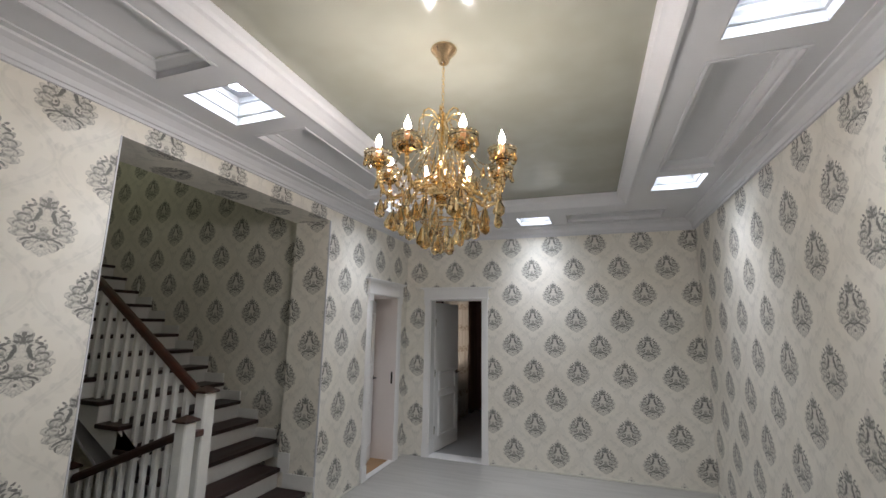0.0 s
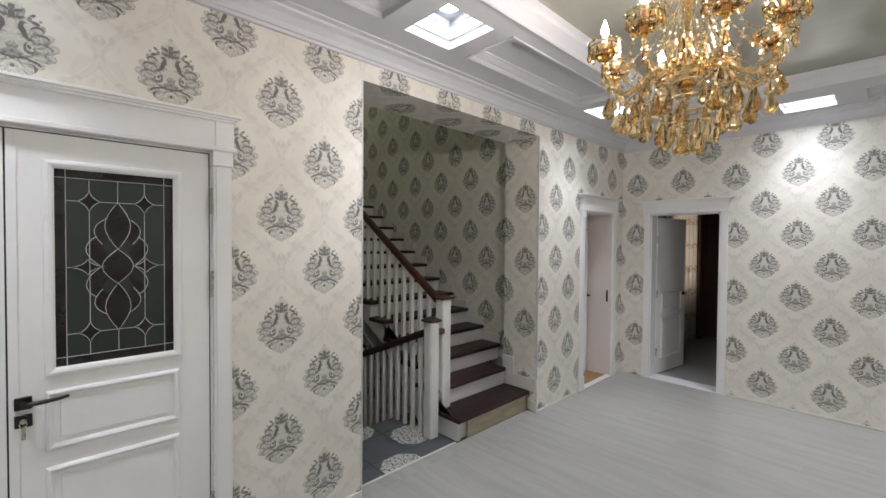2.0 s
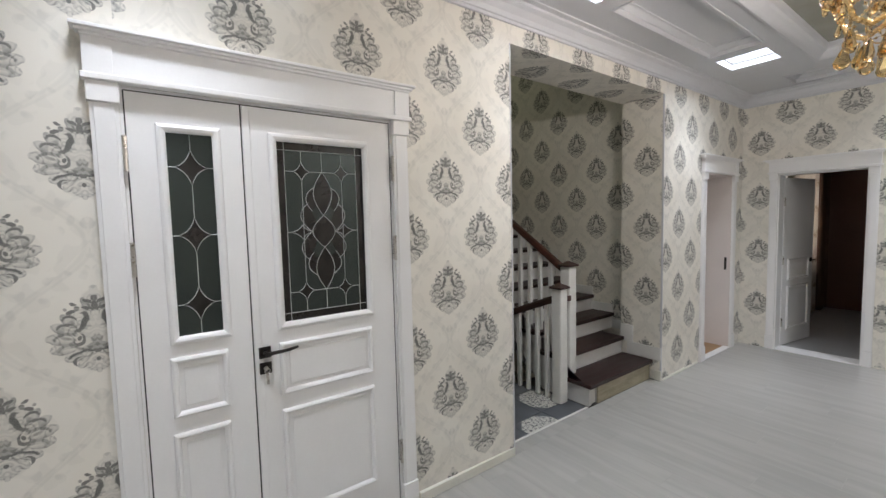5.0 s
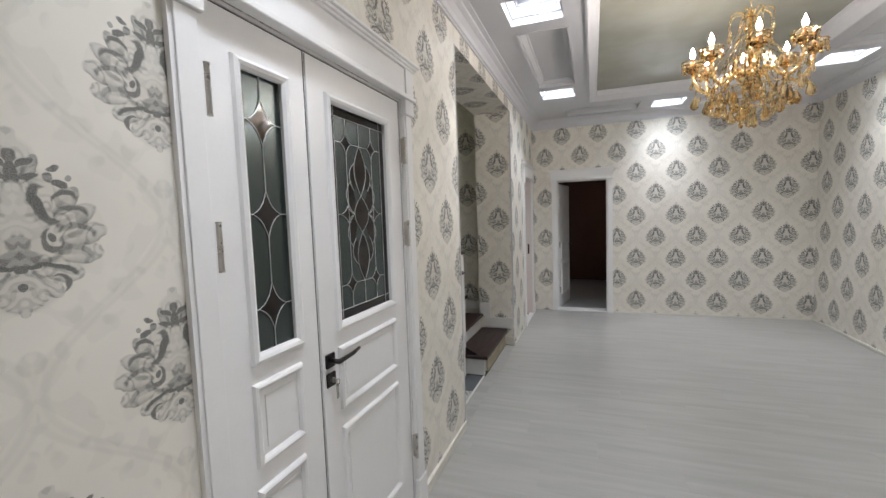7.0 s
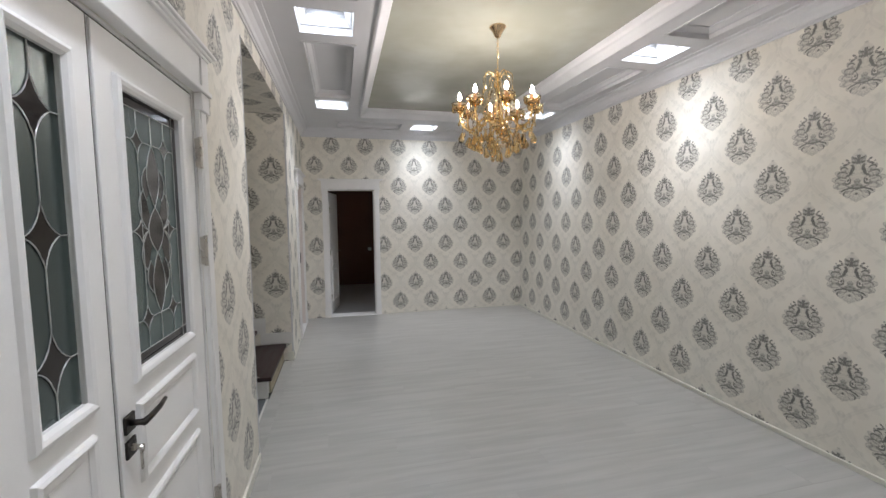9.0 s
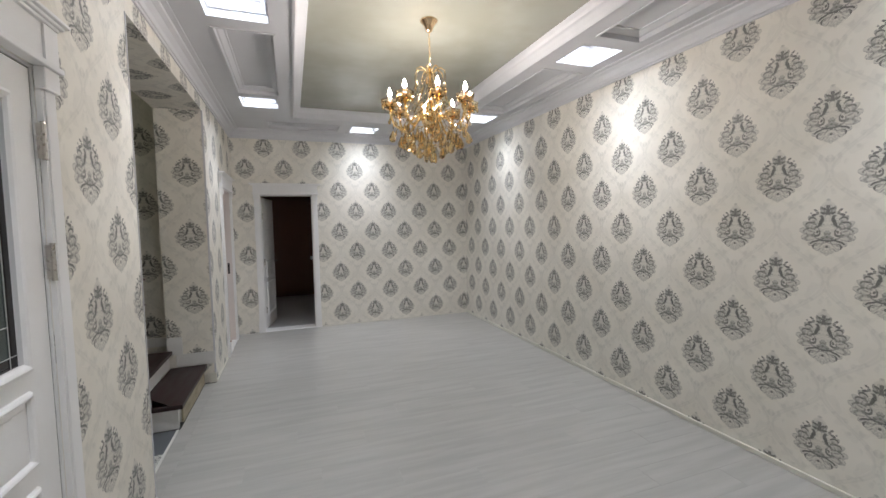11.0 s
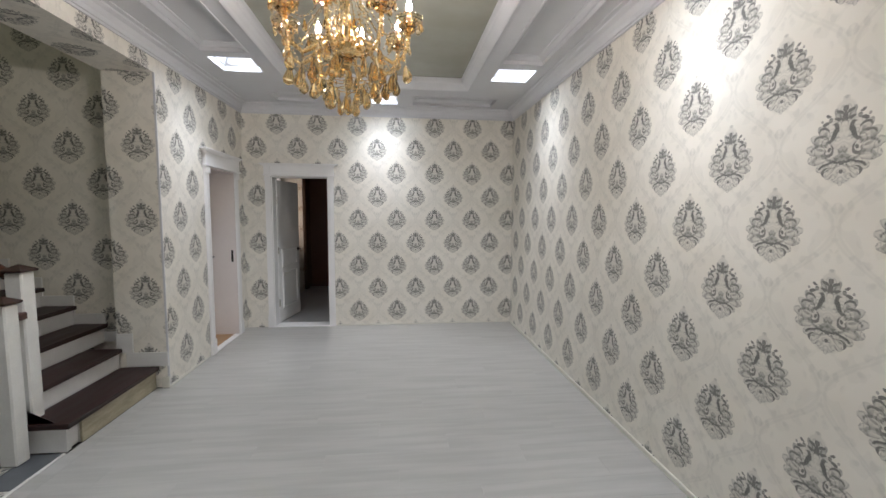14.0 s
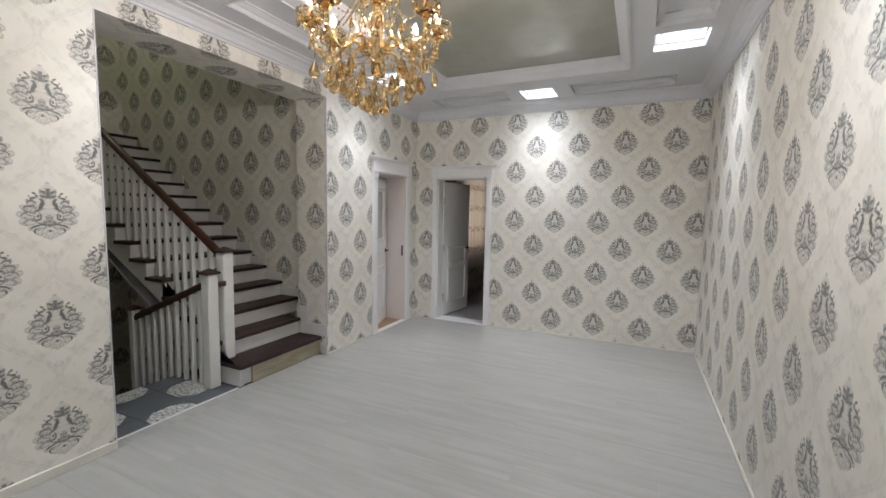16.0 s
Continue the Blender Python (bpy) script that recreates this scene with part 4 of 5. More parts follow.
def sheer():
    m = bpy.data.materials.new("sheer_patterned_curtain")
    m.use_nodes = True
    nt = m.node_tree
    nt.nodes.clear()
    out = nt.nodes.new("ShaderNodeOutputMaterial")
    tr, df, mx = nt.nodes.new("ShaderNodeBsdfTranslucent"), nt.nodes.new("ShaderNodeBsdfDiffuse"), nt.nodes.new("ShaderNodeMixShader")
    geo = nt.nodes.new("ShaderNodeNewGeometry")
    sp = nt.nodes.new("ShaderNodeSeparateXYZ")
    nt.links.new(geo.outputs["Position"], sp.inputs[0])
    band = smooth(nt, math_node(nt, "SINE", math_node(nt, "MULTIPLY", sp.outputs[2], 16.0)), 0.5, 0.8)
    n = noise_node(nt, geo.outputs["Position"], 26, 3)
    col = mix_color(nt, math_node(nt, "MULTIPLY", band, smooth(nt, n, 0.42, 0.6)), (0.72, 0.68, 0.63), (0.46, 0.38, 0.31))
    nt.links.new(col, tr.inputs[0])
    nt.links.new(col, df.inputs[0])
    mx.inputs[0].default_value = 0.55
    nt.links.new(df.outputs[0], mx.inputs[1])
    nt.links.new(tr.outputs[0], mx.inputs[2])
    nt.links.new(mx.outputs[0], out.inputs[0])
    return m


curtain("sheer_curtain", 6.8, 8.35, 0.04, 2.62, RX0 + 0.15, 9, 0.030, sheer(), "sheer beige curtain with brown bands over a window")
curtain("drape", 8.36, 8.80, 0.04, 2.62, RX0 + 0.18, 4, 0.045, DRAPE, "dark brown drape hanging beside the sheer curtain")
tagged(part("curtain_rail", tube(bmesh.new(), [(RX0 + 0.16, 6.9, 2.65), (RX0 + 0.16, 8.9, 2.65)], 0.012, 8), DARKMETAL), "dark curtain rail near the ceiling", "curtain rail")
th = empty("light_switch", "small white light switch on the brown wall", "switch", at=(1.22, RY1, 0.85))
part("plate", boxes((-0.04, 0.04, -0.010, 0.0, -0.04, 0.04), bevel=0.003), PLASTIC, th)
part("rocker", boxes((-0.022, 0.022, -0.014, -0.010, -0.028, 0.028), bevel=0.002), PLASTIC, th)

# ---- stairwell ----
SX = -4.1
slab("wall_stair_north", "y", SWY, SWY + 0.15, (SX, -JAMB), (-1.6, 5.2), [], PAPER, 0, -1.40, label=PAPERED + " beside the stairs")
slab("wall_stair_west", "x", SX - 0.15, SX, (1.3, SWY), (-1.6, 5.2), [], PAPER, 1.36, 0, label=PAPERED + " at the back of the stairwell")
slab("wall_stair_south", "y", 1.35, 1.5, (SX, -JAMB), (-1.6, 5.2), [], PAPER, 0, -1.40, label=PAPERED + " on the near side of the stairwell")
slab("wall_stair_east", "x", -JAMB, -JAMB + 0.15, (1.35, SWY + 0.15), (3.36, 5.2), [], PAPER, 1.36, 0, label=PAPERED + " above the opening")
slab("ceiling_stairwell", "z", 5.2, 5.3, (SX - 0.15, -JAMB + 0.15), (1.3, SWY + 0.15), [], PLASTER, paper=False, label="white ceiling high above the stairs", category="ceiling")
slab("floor_stairwell", "z", -1.7, -1.6, (SX - 0.15, 0.0), (1.3, SWY + 0.15), [], GREYFLOOR, paper=False, label="dark floor at the foot of the lower stairs", category="floor")
# added sheet under the landing; the dark of the void is in its colour
slab("wall_pier", "x", -JAMB, -JAMB + 0.1, (OY0 - 0.2, SWY + 0.1), (-1.6, -0.21), [], SHADE, paper=False, label="dark closing sheet for the void under the landing")

RISE, GOING, N0X = 0.172, 0.2575, -0.075
TY0 = 2.655


def nose(n):
    """x of the front edge of tread n (1 is the lowest)."""
    return N0X if n == 1 else -0.375 - GOING * (n - 2)


def top_z(n):
    return 0.2 + RISE * (n - 1)


st = empty("staircase", "white staircase with dark stained treads and brown handrail", "staircase", at=(0, 0, 0))
NT = 15
for n in range(1, NT + 1):
    z, x = top_z(n), nose(n)
    yr = OY1 - 0.012 if n <= 2 else SWY - 0.005
    back = nose(n + 1) - 0.025
    bm = boxes((back, x, TY0, yr, z - 0.036, z), bevel=0.005)
    part("tread", bm, TREAD, st)
    rx = x - 0.03
    zb = 0.0 if n == 1 else top_z(n - 1)
    if n == 1:
        part("riser", boxes((rx - 0.018, rx, TY0 + 0.15, OY1 - 0.02, 0.0, z - 0.036)), RAWWOOD, st, "bare unfinished board under the lowest tread")
    else:
        part("riser", boxes((rx - 0.018, rx, TY0 + 0.03, yr, zb - 0.001, z - 0.036)), RISER, st)
# open string: a sawtooth plate along the landing side
prof = [(nose(1) - 0.04, 0.0)]
for n in range(1, NT + 1):
    prof += [(nose(n) - 0.035, top_z(n) - 0.037), (nose(n + 1) - 0.035, top_z(n) - 0.037)]
xe = nose(NT + 1) - 0.035
prof += [(xe, top_z(NT) - 0.42), (-1.20, 0.66 - 0.02), (-0.62, 0.0)]
bm = bmesh.new()
va = [bm.verts.new((p, TY0 + 0.025, q)) for p, q in prof]
vb = [bm.verts.new((p, TY0 + 0.065, q)) for p, q in prof]
bm.faces.new(va)
bm.faces.new(vb[::-1])
for i in range(len(prof)):
    j = (i + 1) % len(prof)
    bm.faces.new((va[i], va[j], vb[j], vb[i]))
bmesh.ops.triangulate(bm, faces=bm.faces[:])
part("string", bm, RISER, st, "white cut string under the tread ends")
# sloping underside of the flight
bm = bmesh.new()
prism(bm, [(xe, top_z(NT) - 0.42), (-0.62, 0.0), (-0.62, 0.03), (xe, top_z(NT) - 0.38)], TY0 + 0.066, SWY - 0.004, "y")
part("underside", bm, PLASTER, st)
part("first_step_side", boxes((nose(2) - 0.04, nose(1) - 0.045, TY0 + 0.15, TY0 + 0.17, 0.0, 0.163)), RISER, st)
part("first_step_side", boxes((nose(2) - 0.04, nose(1) - 0.06, TY0 + 0.066, TY0 + 0.15, 0.0, 0.163)), RISER, st)

# stepped skirting up the papered walls
for n in range(1, 12):
    y = OY1 if n <= 1 else SWY
    z0, x0, x1 = top_z(n), nose(n + 1) - 0.03, nose(n) - 0.03
    if n == 1:
        continue
    if n == 2:
        x1 = -JAMB - 0.001
    tagged(part("skirting", boxes((x0, x1, y - 0.018, y - 0.001, z0 + 0.001, z0 + 0.095), (x0, x0 + 0.012, y - 0.018, y - 0.001, z0 + 0.097, z0 + RISE + 0.095)), RISER), "white stepped skirting above the treads", "skirting", "stepped skirting", "structure")
tagged(part("skirting", boxes((-0.06, 0.006, OY1 - 0.020, OY1 - 0.001, 0.001, 0.10), bevel=0.003), SKIRT), "cream plinth at the foot of the jamb", "skirting", kind="structure")
tagged(part("skirting", boxes((-0.345, 0.002, OY1 - 0.016, OY1 - 0.001, 0.201, 0.33), (-JAMB, -0.285, OY1 - 0.016, OY1 - 0.001, 0.33, 0.505), bevel=0.003), RISER), "white stepped skirting on the jamb", "skirting", kind="structure")


def newel(parent, x, y, z0, z1, w=0.092, cap=True):
    h = w / 2
    bm = boxes((x - h, x + h, y - h, y + h, z0, z1 - 0.035), bevel=0.009)
    nw = part("newel", bm, POSTW, parent, "cream-white square newel post")
    c = h + 0.016
    bm = boxes((x - c, x + c, y - c, y + c, z1 - 0.035, z1 - 0.018), bevel=0.004)
    lo = [bm.verts.new((x + sx * (c - 0.004), y + sy * (c - 0.004), z1 - 0.018)) for sx, sy in ((-1, -1), (1, -1), (1, 1), (-1, 1))]
    tip = bm.verts.new((x, y, z1 + 0.016))
    for k in range(4):
        bm.faces.new((lo[k], lo[(k + 1) % 4], tip))
    part("cap", bm, CAPW, nw, "dark brown pyramid cap")
    return nw


RAILY = 2.765
newel(st, -0.385, RAILY, top_z(1), 1.225, 0.104)


def rail(parent, a, b, w=0.070, h=0.068, material=None):
    """A moulded handrail between two points in one upright plane along x."""
    prof = [(-w / 2, -h * 0.35), (-w / 2 * 0.8, -h / 2), (w / 2 * 0.8, -h / 2), (w / 2, -h * 0.35), (w / 2, h * 0.15), (w * 0.36, h * 0.42), (w * 0.15, h / 2), (-w * 0.15, h / 2), (-w * 0.36, h * 0.42), (-w / 2, h * 0.15)]
    bm = bmesh.new()
    A, B = Vector(a), Vector(b)
    va = [bm.verts.new(A + Vector((0, p, q))) for p, q in prof]
    vb = [bm.verts.new(B + Vector((0, p, q))) for p, q in prof]
    bm.faces.new(va)
    bm.faces.new(vb[::-1])
    for i in range(len(prof)):
        j = (i + 1) % len(prof)
        bm.faces.new((va[i], va[j], vb[j], vb[i]))
    return part("handrail", bm, material or RAILW, parent, "reddish-brown varnished handrail")


SLOPE = RISE / GOING


def rail_z(x):
    return 1.192 + SLOPE * (-0.48 - x)


rail(st, (-0.41, RAILY, rail_z(-0.41)), (-3.7, RAILY, rail_z(-3.7)))
for n in range(2, NT):
    for f in (0.22, 0.72):
        x = nose(n) - 0.02 - f * GOING
        if x > -0.46:
            continue
        bm = boxes((x - 0.019, x + 0.019, RAILY - 0.019, RAILY + 0.019, top_z(n), rail_z(x) - 0.012), bevel=0.004)
        part("baluster", bm, POSTW, st)

# ---- landing and lower stairs ----
LX = -0.88
ls = empty("lower_staircase", "dark stairs going down beside a cream balustrade", "staircase")
LGO, LRISE = 0.27, 0.17
for k in range(1, 9):
    x1 = LX - LGO * (k - 1)
    part("step", boxes((x1 - LGO - 0.02, x1, 1.502, TY0 - 0.02, -LRISE * k - 0.04, -LRISE * k), bevel=0.004), TREAD, ls)
    part("step_riser", boxes((x1 - 0.02, x1, 1.502, TY0 - 0.02, -LRISE * k, -LRISE * (k - 1) - (0.04 if k > 1 else 0.05))), RISER, ls)
LRY = 2.575
newel(ls, -0.335, LRY, 0.0, 1.05, 0.100)
newel(ls, -1.50, LRY + 0.01, -0.52, 0.60, 0.075)
lz = lambda x: 0.905 - 0.40 * (-0.42 - x)
part("handrail_stub", boxes((-0.375, -0.325, LRY + 0.03, RAILY - 0.03, 0.885, 0.935), bevel=0.008), RAILW, ls, "short reddish-brown rail between the two newels")
rail(ls, (-0.37, LRY, lz(-0.37)), (-1.42, LRY, lz(-1.42)), material=CAPW)
for k in range(9):
    x = -0.475 - 0.112 * k
    base = 0.0 if x > LX else -LRISE * (1 + int((LX - x) / LGO))
    part("baluster", boxes((x - 0.018, x + 0.018, LRY - 0.018, LRY + 0.018, base, lz(x) - 0.02), bevel=0.004), POSTW, ls)

# landing tiles, laid in a checker of plain and flowered
land = slab("floor_landing", "z", -0.2, -0.010, (LX, -0.126), (OY0 + 0.005, SWY), [], SHADE, paper=False, label="landing of grey tiles with white flowered octagons", category="floor")
PLAIN = paint("plain_grey_tile", (0.098, 0.106, 0.118), 0.35, vary=0.22, scale=7, relief=0.05)


def tile_mesh(x0, x1, y0, y1, cx, cy, T, material):
    bm = boxes((x0, x1, y0, y1, -0.010, 0.0), bevel=0.0015)
    me = mesh_of("tile", bm, material)
    uv = me.uv_layers.new(name="UVMap")
    for l in me.loops:
        c = me.vertices[l.vertex_index].co
        uv.data[l.index].uv = ((c.x - cx) / T + 0.5, (c.y - cy) / T + 0.5)
    return me


T = 0.365
for i in range(-1, 3):
    for j in range(-3, 1):
        cx, cy = -0.49 - T * (i - 0), 2.48 + T * j
        x0, x1 = max(cx - T / 2 + 0.0015, LX), min(cx + T / 2 - 0.0015, -0.128)
        y0, y1 = max(cy - T / 2 + 0.0015, OY0 + 0.006), min(cy + T / 2 - 0.0015, 2.80)
        if x1 - x0 > 0.02 and y1 - y0 > 0.02:
            part("tile", tile_mesh(x0, x1, y0, y1, cx, cy, T, PLAIN if (i + j) % 2 else TILE), None, land)

# lamp added out of sight above the flight, for the greenish light from upstairs
th = empty("unseen_upstairs_lamp", "round ceiling lamp added out of sight for the light from upstairs", "ceiling light", at=(-3.1, 2.9, 5.2))
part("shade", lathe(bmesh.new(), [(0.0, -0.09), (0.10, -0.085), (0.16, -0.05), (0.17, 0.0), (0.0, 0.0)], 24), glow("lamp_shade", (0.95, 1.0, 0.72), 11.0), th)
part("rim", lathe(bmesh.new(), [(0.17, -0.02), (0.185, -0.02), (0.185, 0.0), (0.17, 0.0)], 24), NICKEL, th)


# ---- chandelier ----
CX, CY = 1.818, 1.95
ch = empty("chandelier", "gold chandelier with eight candle bulbs and amber crystal drops", "chandelier", at=(CX, CY, TOP))
TZ = -TOP


def cz_(z):
    return z + TZ


def drop_mesh(w, h, material):
    """A faceted pear-shaped crystal hanging from its top."""
    bm = lathe(bmesh.new(), [(0.0, 0.0), (w * 0.16, -h * 0.10), (w * 0.34, -h * 0.40), (w * 0.5, -h * 0.68), (w * 0.38, -h * 0.88), (0.0, -h)], 7)
    bmesh.ops.scale(bm, vec=(1, 0.55, 1), verts=bm.verts)
    return mesh_of("crystal_drop", bm, material)


def bead_string(bm, pts, r, thread=True):
    """Small faceted beads on a fine wire."""
    pts = [Vector(p) for p in pts]
    if thread and len(pts) > 1:
        tube(bm, pts, 0.0012, 3)
    for p in pts:
        bmesh.ops.create_icosphere(bm, subdivisions=1, radius=r, matrix=Matrix.Translation(p))
    return bm


def polar(r, a, z):
    return Vector((r * math.cos(a), r * math.sin(a), cz_(z)))


smooth_shade(part("canopy", lathe(bmesh.new(), [(0.0, 0.0), (0.064, 0.0), (0.067, -0.006), (0.062, -0.014), (0.044, -0.034), (0.030, -0.060), (0.024, -0.078), (0.012, -0.086), (0.0, -0.087)], 24), ROSE, ch, "polished rose-gold ceiling canopy"))
bm = bmesh.new()
z = TOP - 0.085
k = 0
while z > 2.765:
    c, a = Vector((0, 0, cz_(z - 0.012))), (0 if k % 2 else math.pi / 2)
    tube(bm, [c + Vector((0.007 * math.cos(t) * math.cos(a), 0.007 * math.cos(t) * math.sin(a), 0.014 * math.sin(t))) for t in [2 * math.pi * i / 8 for i in range(8)]], 0.0018, 4, True)
    z -= 0.021
    k += 1
part("chain", bm, GOLD, ch, "gold link chain")
bm = lathe(bmesh.new(), [(0.0, cz_(2.77)), (0.012, cz_(2.765)), (0.030, cz_(2.75)), (0.018, cz_(2.735)), (0.024, cz_(2.71)), (0.034, cz_(2.68)), (0.020, cz_(2.62)), (0.016, cz_(2.55)),
                         (0.030, cz_(2.50)), (0.042, cz_(2.44)), (0.030, cz_(2.40)), (0.060, cz_(2.385)), (0.064, cz_(2.36)), (0.030, cz_(2.33)), (0.012, cz_(2.28)), (0.0, cz_(2.27))], 16)
smooth_shade(part("stem", bm, AMBER, ch, "turned amber glass stem"))
bm = lathe(bmesh.new(), [(0.058, cz_(2.392)), (0.068, cz_(2.385)), (0.070, cz_(2.358)), (0.050, cz_(2.34)), (0.02, cz_(2.335)), (0.02, cz_(2.36)), (0.05, cz_(2.38))], 16)
part("hub", bm, GOLD, ch)
bm = lathe(bmesh.new(), [(0.0, cz_(2.60)), (0.004, cz_(2.60)), (0.004, cz_(2.77)), (0.0, cz_(2.77))], 8)
part("rod", bm, GOLD, ch)
A0 = math.atan2(-2.65, -0.433)
R = 0.305
DROP_L, DROP_S = drop_mesh(0.060, 0.094, AMBER), drop_mesh(0.026, 0.055, AMBER)
DROP_P = drop_mesh(0.028, 0.05, PALEAMB)
bob = lathe(bmesh.new(), [(0.012, -0.030), (0.034, -0.028), (0.056, -0.012), (0.066, 0.010), (0.060, 0.026), (0.056, 0.024), (0.060, 0.008), (0.050, -0.010), (0.030, -0.022), (0.012, -0.024)], 14)
BOB = mesh_of("bobeche", bob, PALEAMB)
FLAME = mesh_of("bulb", lathe(bmesh.new(), [(0.0, -0.002), (0.007, 0.0), (0.0125, 0.010), (0.0138, 0.020), (0.010, 0.036), (0.0045, 0.048), (0.0012, 0.060), (0.0, 0.062)], 12), BULB)
SLEEVE = mesh_of("candle_sleeve", lathe(bmesh.new(), [(0.0, 0.0), (0.0125, 0.0), (0.0115, 0.045), (0.0145, 0.048), (0.0145, 0.052), (0.0, 0.052)], 12), CANDLE)
rnd = random.Random(4)


def hang(mesh, p, parent=None, tilt=0.15):
    ob = part("crystal_drop", mesh, None, parent or ch)
    ob.matrix_local = Matrix.Translation(p) @ Euler((rnd.uniform(-tilt, tilt), rnd.uniform(-tilt, tilt), rnd.uniform(0, 3.1))).to_matrix().to_4x4()
    return ob


for k in range(8):
    a = A0 + k * math.pi / 4
    # S-shaped arm out of the hub and up to the cup
    ctrl = [(0.055, 2.372), (0.10, 2.405), (0.135, 2.39), (0.175, 2.335), (0.225, 2.308), (0.275, 2.335), (0.300, 2.40), (R, 2.475)]
    bm = tube(bmesh.new(), [polar(r, a, z) for r, z in ctrl], 0.0095, 7)
    # rope twist
    tw = []
    for i in range(len(ctrl) - 1):
        for f in (0, 0.33, 0.66):
            r, z = ctrl[i][0] + (ctrl[i + 1][0] - ctrl[i][0]) * f, ctrl[i][1] + (ctrl[i + 1][1] - ctrl[i][1]) * f
            tw.append(polar(r, a, z))
    bead_string(bm, tw, 0.0120)
    arm = part("arm", bm, GOLD, ch)
    smooth_shade(arm)
    b = part("bobeche", BOB, None, ch, "scalloped amber glass drip cup")
    b.location = polar(R, a, 2.488)
    cup = part("bead_edge", bead_string(bmesh.new(), [Vector((0.062 * math.cos(t), 0.062 * math.sin(t), 0.027)) for t in [2 * math.pi * i / 16 for i in range(16)]], 0.0065), PALEAMB, b)
    part("bead_edge", bead_string(bmesh.new(), [Vector((0.054 * math.cos(t), 0.054 * math.sin(t), -0.012)) for t in [2 * math.pi * i / 14 for i in range(14)]], 0.0065), GOLD, b)
    s = part("candle_sleeve", SLEEVE, None, ch)
    s.location = polar(R, a, 2.492)
    f = part("bulb", FLAME, None, ch, "glowing candle-flame bulb")
    f.location = polar(R, a, 2.545)
    bw = part("bowl", lathe(bmesh.new(), [(0.006, -0.048), (0.026, -0.040), (0.036, -0.020), (0.030, -0.006), (0.010, -0.004)], 12), AMBER, b)
    for q in range(5):
        t = a + (q - 2) * 0.9
        p = polar(R, a, 2.502) + Vector((0.057 * math.cos(t), 0.057 * math.sin(t), 0))
        hang(DROP_S if q % 2 == 0 else DROP_P, p - Vector((0, 0, 0.004)))
    # drops below the arm
    for r, z, me in ((0.285, 2.335, DROP_L), (0.225, 2.295, DROP_L), (0.165, 2.335, DROP_L), (0.305, 2.43, DROP_S)):
        bead = part("bead", bead_string(bmesh.new(), [polar(r, a, z - 0.012 * i) for i in range(3)], 0.006), PALEAMB, ch)
        hang(me, polar(r, a, z - 0.036))
    # upper crown scroll with a hanging string
    cr = [(0.025, 2.725), (0.05, 2.755), (0.085, 2.76), (0.112, 2.74), (0.116, 2.72)]
    part("crown_scroll", tube(bmesh.new(), [polar(r, a + 0.39, z) for r, z in cr], 0.0045, 6), GOLD, ch)
    part("bead_chain", bead_string(bmesh.new(), [polar(0.116, a + 0.39, 2.715 - 0.014 * i) for i in range(4)], 0.0065), PALEAMB, ch)
    hang(DROP_S, polar(0.116, a + 0.39, 2.66))
    # swag from the crown down to the arm
    pts = []
    for i in range(22):
        t = i / 21
        r = 0.04 + 0.19 * t ** 1.5 + 0.03 * math.sin(math.pi * t)
        pts.append(polar(r, a + 0.1, 2.715 - 0.32 * t - 0.03 * math.sin(math.pi * t)))
    part("bead_chain", bead_string(bmesh.new(), pts, 0.0062), PALEAMB, ch)
    # inner curl above the hub
    cu = [(0.06, 2.40), (0.085, 2.45), (0.08, 2.50), (0.055, 2.505), (0.05, 2.48)]
    part("scroll", tube(bmesh.new(), [polar(r, a + 0.39, z) for r, z in cu], 0.0045, 6), GOLD, ch)
    # garland between neighbouring cups
    a2 = a + math.pi / 4
    p0, p1 = polar(R, a, 2.49), polar(R, a2, 2.49)
    pts = [p0.lerp(p1, i / 12) - Vector((0, 0, 0.075 * math.sin(math.pi * i / 12))) for i in range(13)]
    part("bead_chain", bead_string(bmesh.new(), pts, 0.0055), PALEAMB, ch)
    hang(DROP_S, p0.lerp(p1, 0.5) - Vector((0, 0, 0.085)))
# an inner cascade of small beads and a second ring of drops
for q in range(16):
    t = A0 + math.pi / 16 + q * math.pi / 8
    part("bead_chain", bead_string(bmesh.new(), [polar(0.30 - 0.012 * i, t, 2.40 - 0.020 * i) for i in range(5)], 0.0065), PALEAMB, ch)
    if q % 2:
        hang(DROP_S, polar(0.262, t, 2.315))
    part("bead_chain", bead_string(bmesh.new(), [polar(0.05 + 0.012 * i, t, 2.62 - 0.018 * i - 0.002 * i * i) for i in range(8)], 0.0055), PALEAMB, ch)
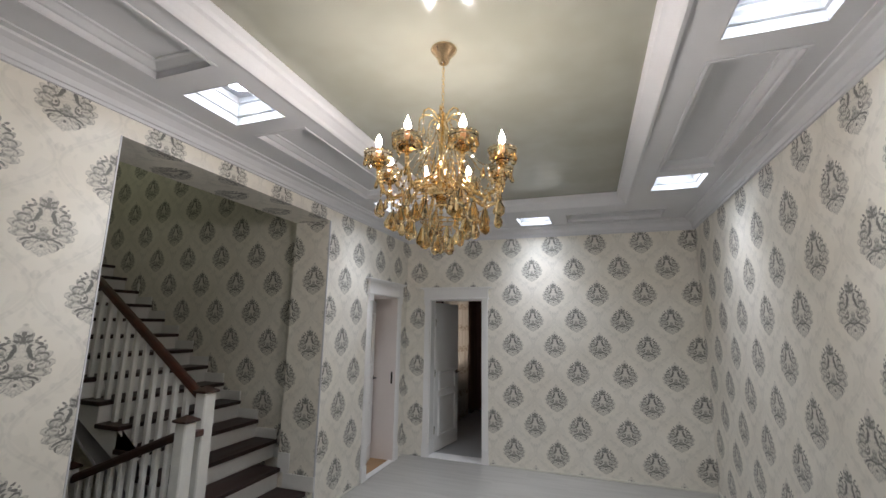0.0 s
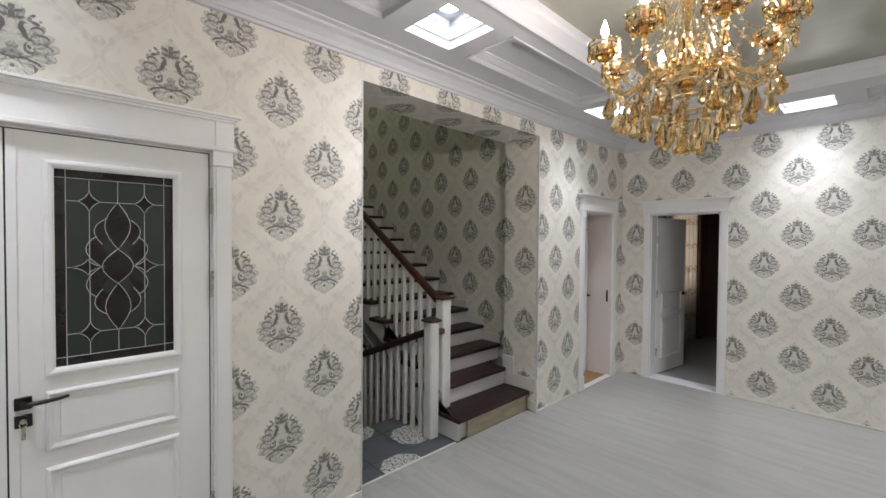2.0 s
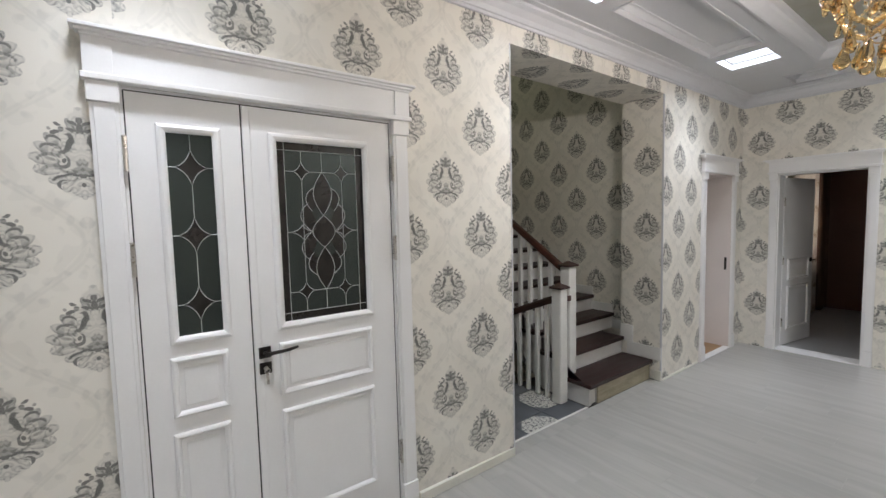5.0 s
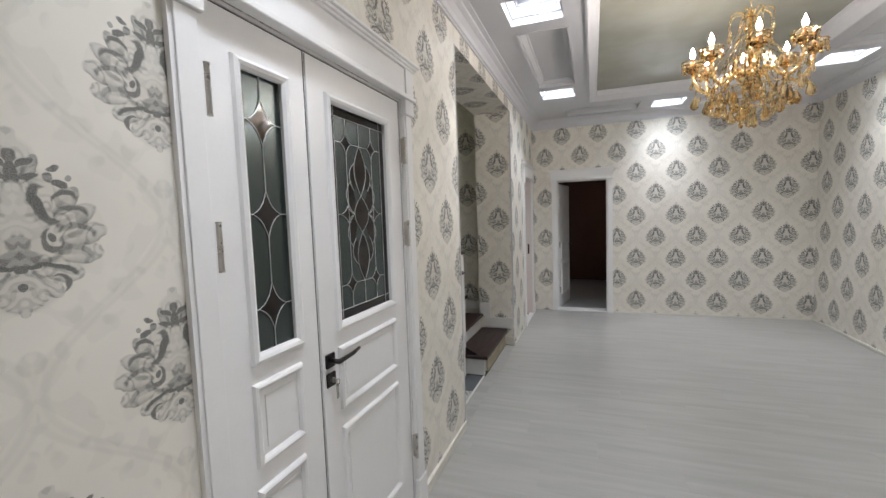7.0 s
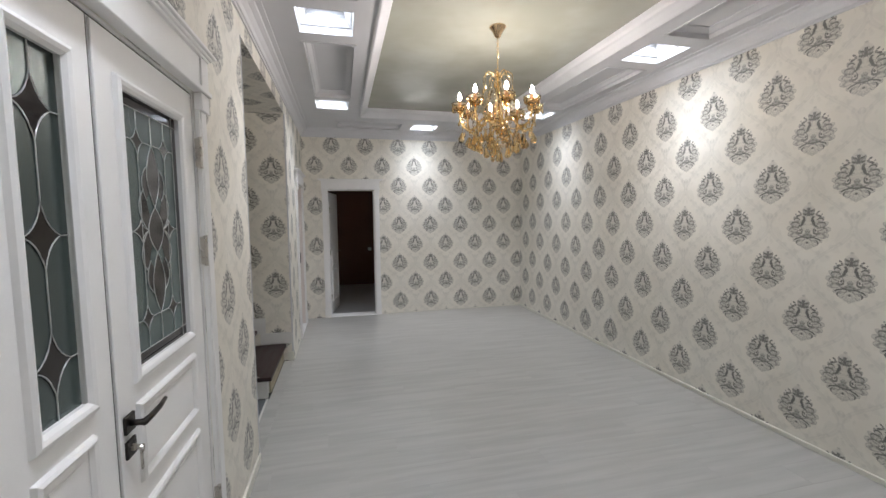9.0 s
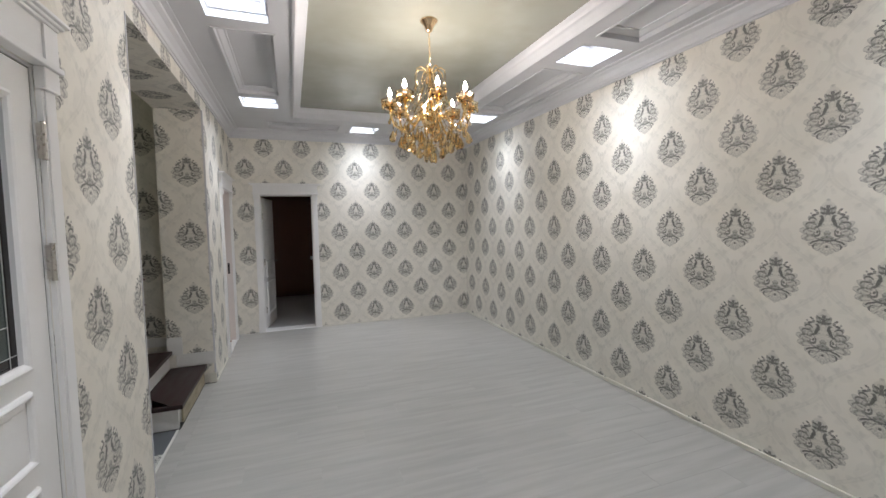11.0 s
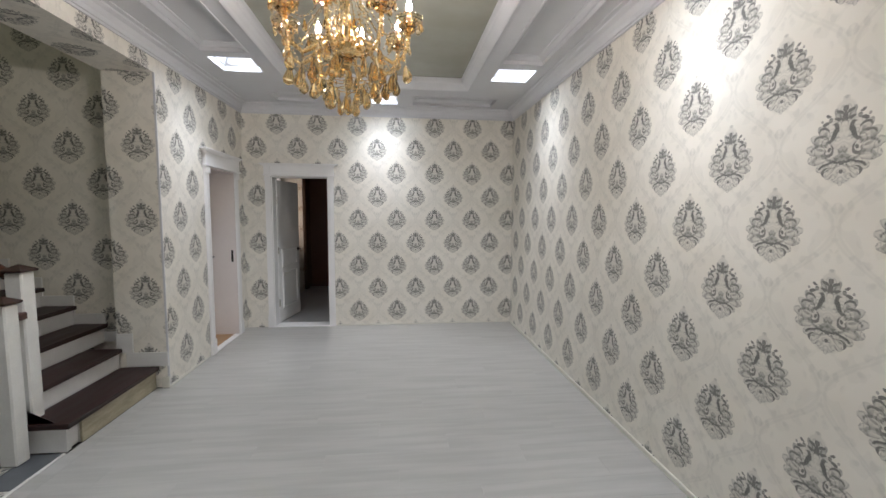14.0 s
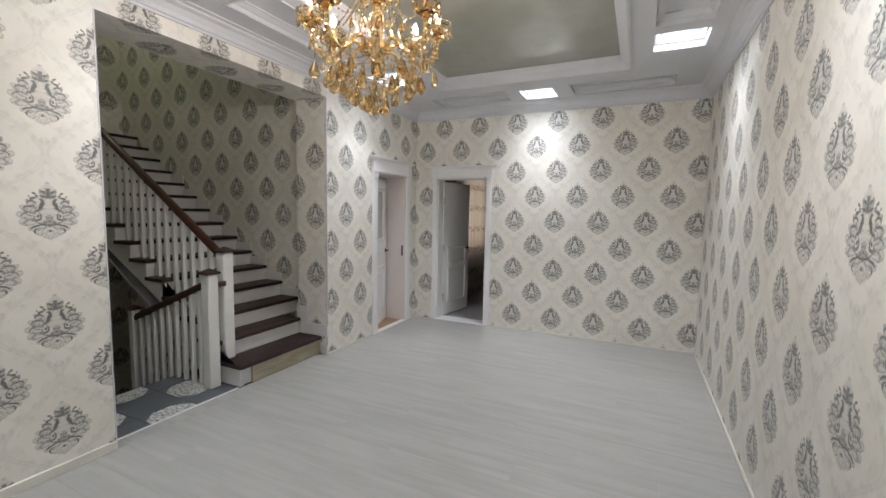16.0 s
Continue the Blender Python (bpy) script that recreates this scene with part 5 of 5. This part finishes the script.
# tiers of drops under the hub
for r, z, n, me in ((0.215, 2.275, 9, DROP_L), (0.155, 2.240, 7, DROP_L), (0.10, 2.200, 5, DROP_L), (0.050, 2.170, 3, DROP_L)):
    part("ring", tube(bmesh.new(), [polar(r * 0.97, 2 * math.pi * i / 20, z + 0.014) for i in range(20)], 0.0028, 5, True), GOLD, ch)
    for i in range(n):
        t = 2 * math.pi * i / n + z * 7
        bead = part("bead", bead_string(bmesh.new(), [polar(r, t, z + 0.006 - 0.011 * q) for q in range(2)], 0.006), PALEAMB, ch)
        hang(me, polar(r, t, z - 0.014 + rnd.uniform(-0.012, 0.006)))
for q in range(6):
    t = q * math.pi / 3
    part("bead_chain", bead_string(bmesh.new(), [polar(0.045 + 0.19 * i / 8, t, 2.335 - 0.05 * i / 8 - 0.012 * math.sin(math.pi * i / 8)) for i in range(9)], 0.0055), PALEAMB, ch)
part("finial", bead_string(bmesh.new(), [polar(0, 0, 2.26 - 0.024 * i) for i in range(6)], 0.012), AMBER, ch)
hang(drop_mesh(0.044, 0.075, AMBER), polar(0, 0, 2.135), tilt=0.02)

# ---- laminate planks, laid along x ----
PW, PL = 0.193, 1.29
rows = int((Y1 - Y0) / PW) + 1
shared = {}
for j in range(rows):
    y0 = Y0 + j * PW
    y1 = min(y0 + PW, Y1)
    if y1 - y0 < 0.01:
        continue
    x = -PL * ((j * 0.37) % 1.0)
    while x < X1:
        a, c = max(x, 0.0), min(x + PL, X1)
        if c - a > 0.01:
            key = (round(c - a, 3), round(y1 - y0, 3))
            if key not in shared:
                shared[key] = mesh_of("plank", boxes((0.0002, c - a - 0.0002, 0.0002, y1 - y0 - 0.0002, -0.012, 0.0), bevel=0.0004), LAM)
            p = part("plank", shared[key], None, sub)
            p.location = (a, y0, 0)
        x += PL
for k in range(2):
    y0, y1 = (OY0 + 0.002, 2.66) if k == 0 else (2.66, OY1 - 0.02)
    x0 = -0.107 if k == 0 else -0.10
    p = part("plank", boxes((x0, -0.0006, y0, y1 - 0.0008, -0.012, 0.0), bevel=0.0008), LAM, sub)
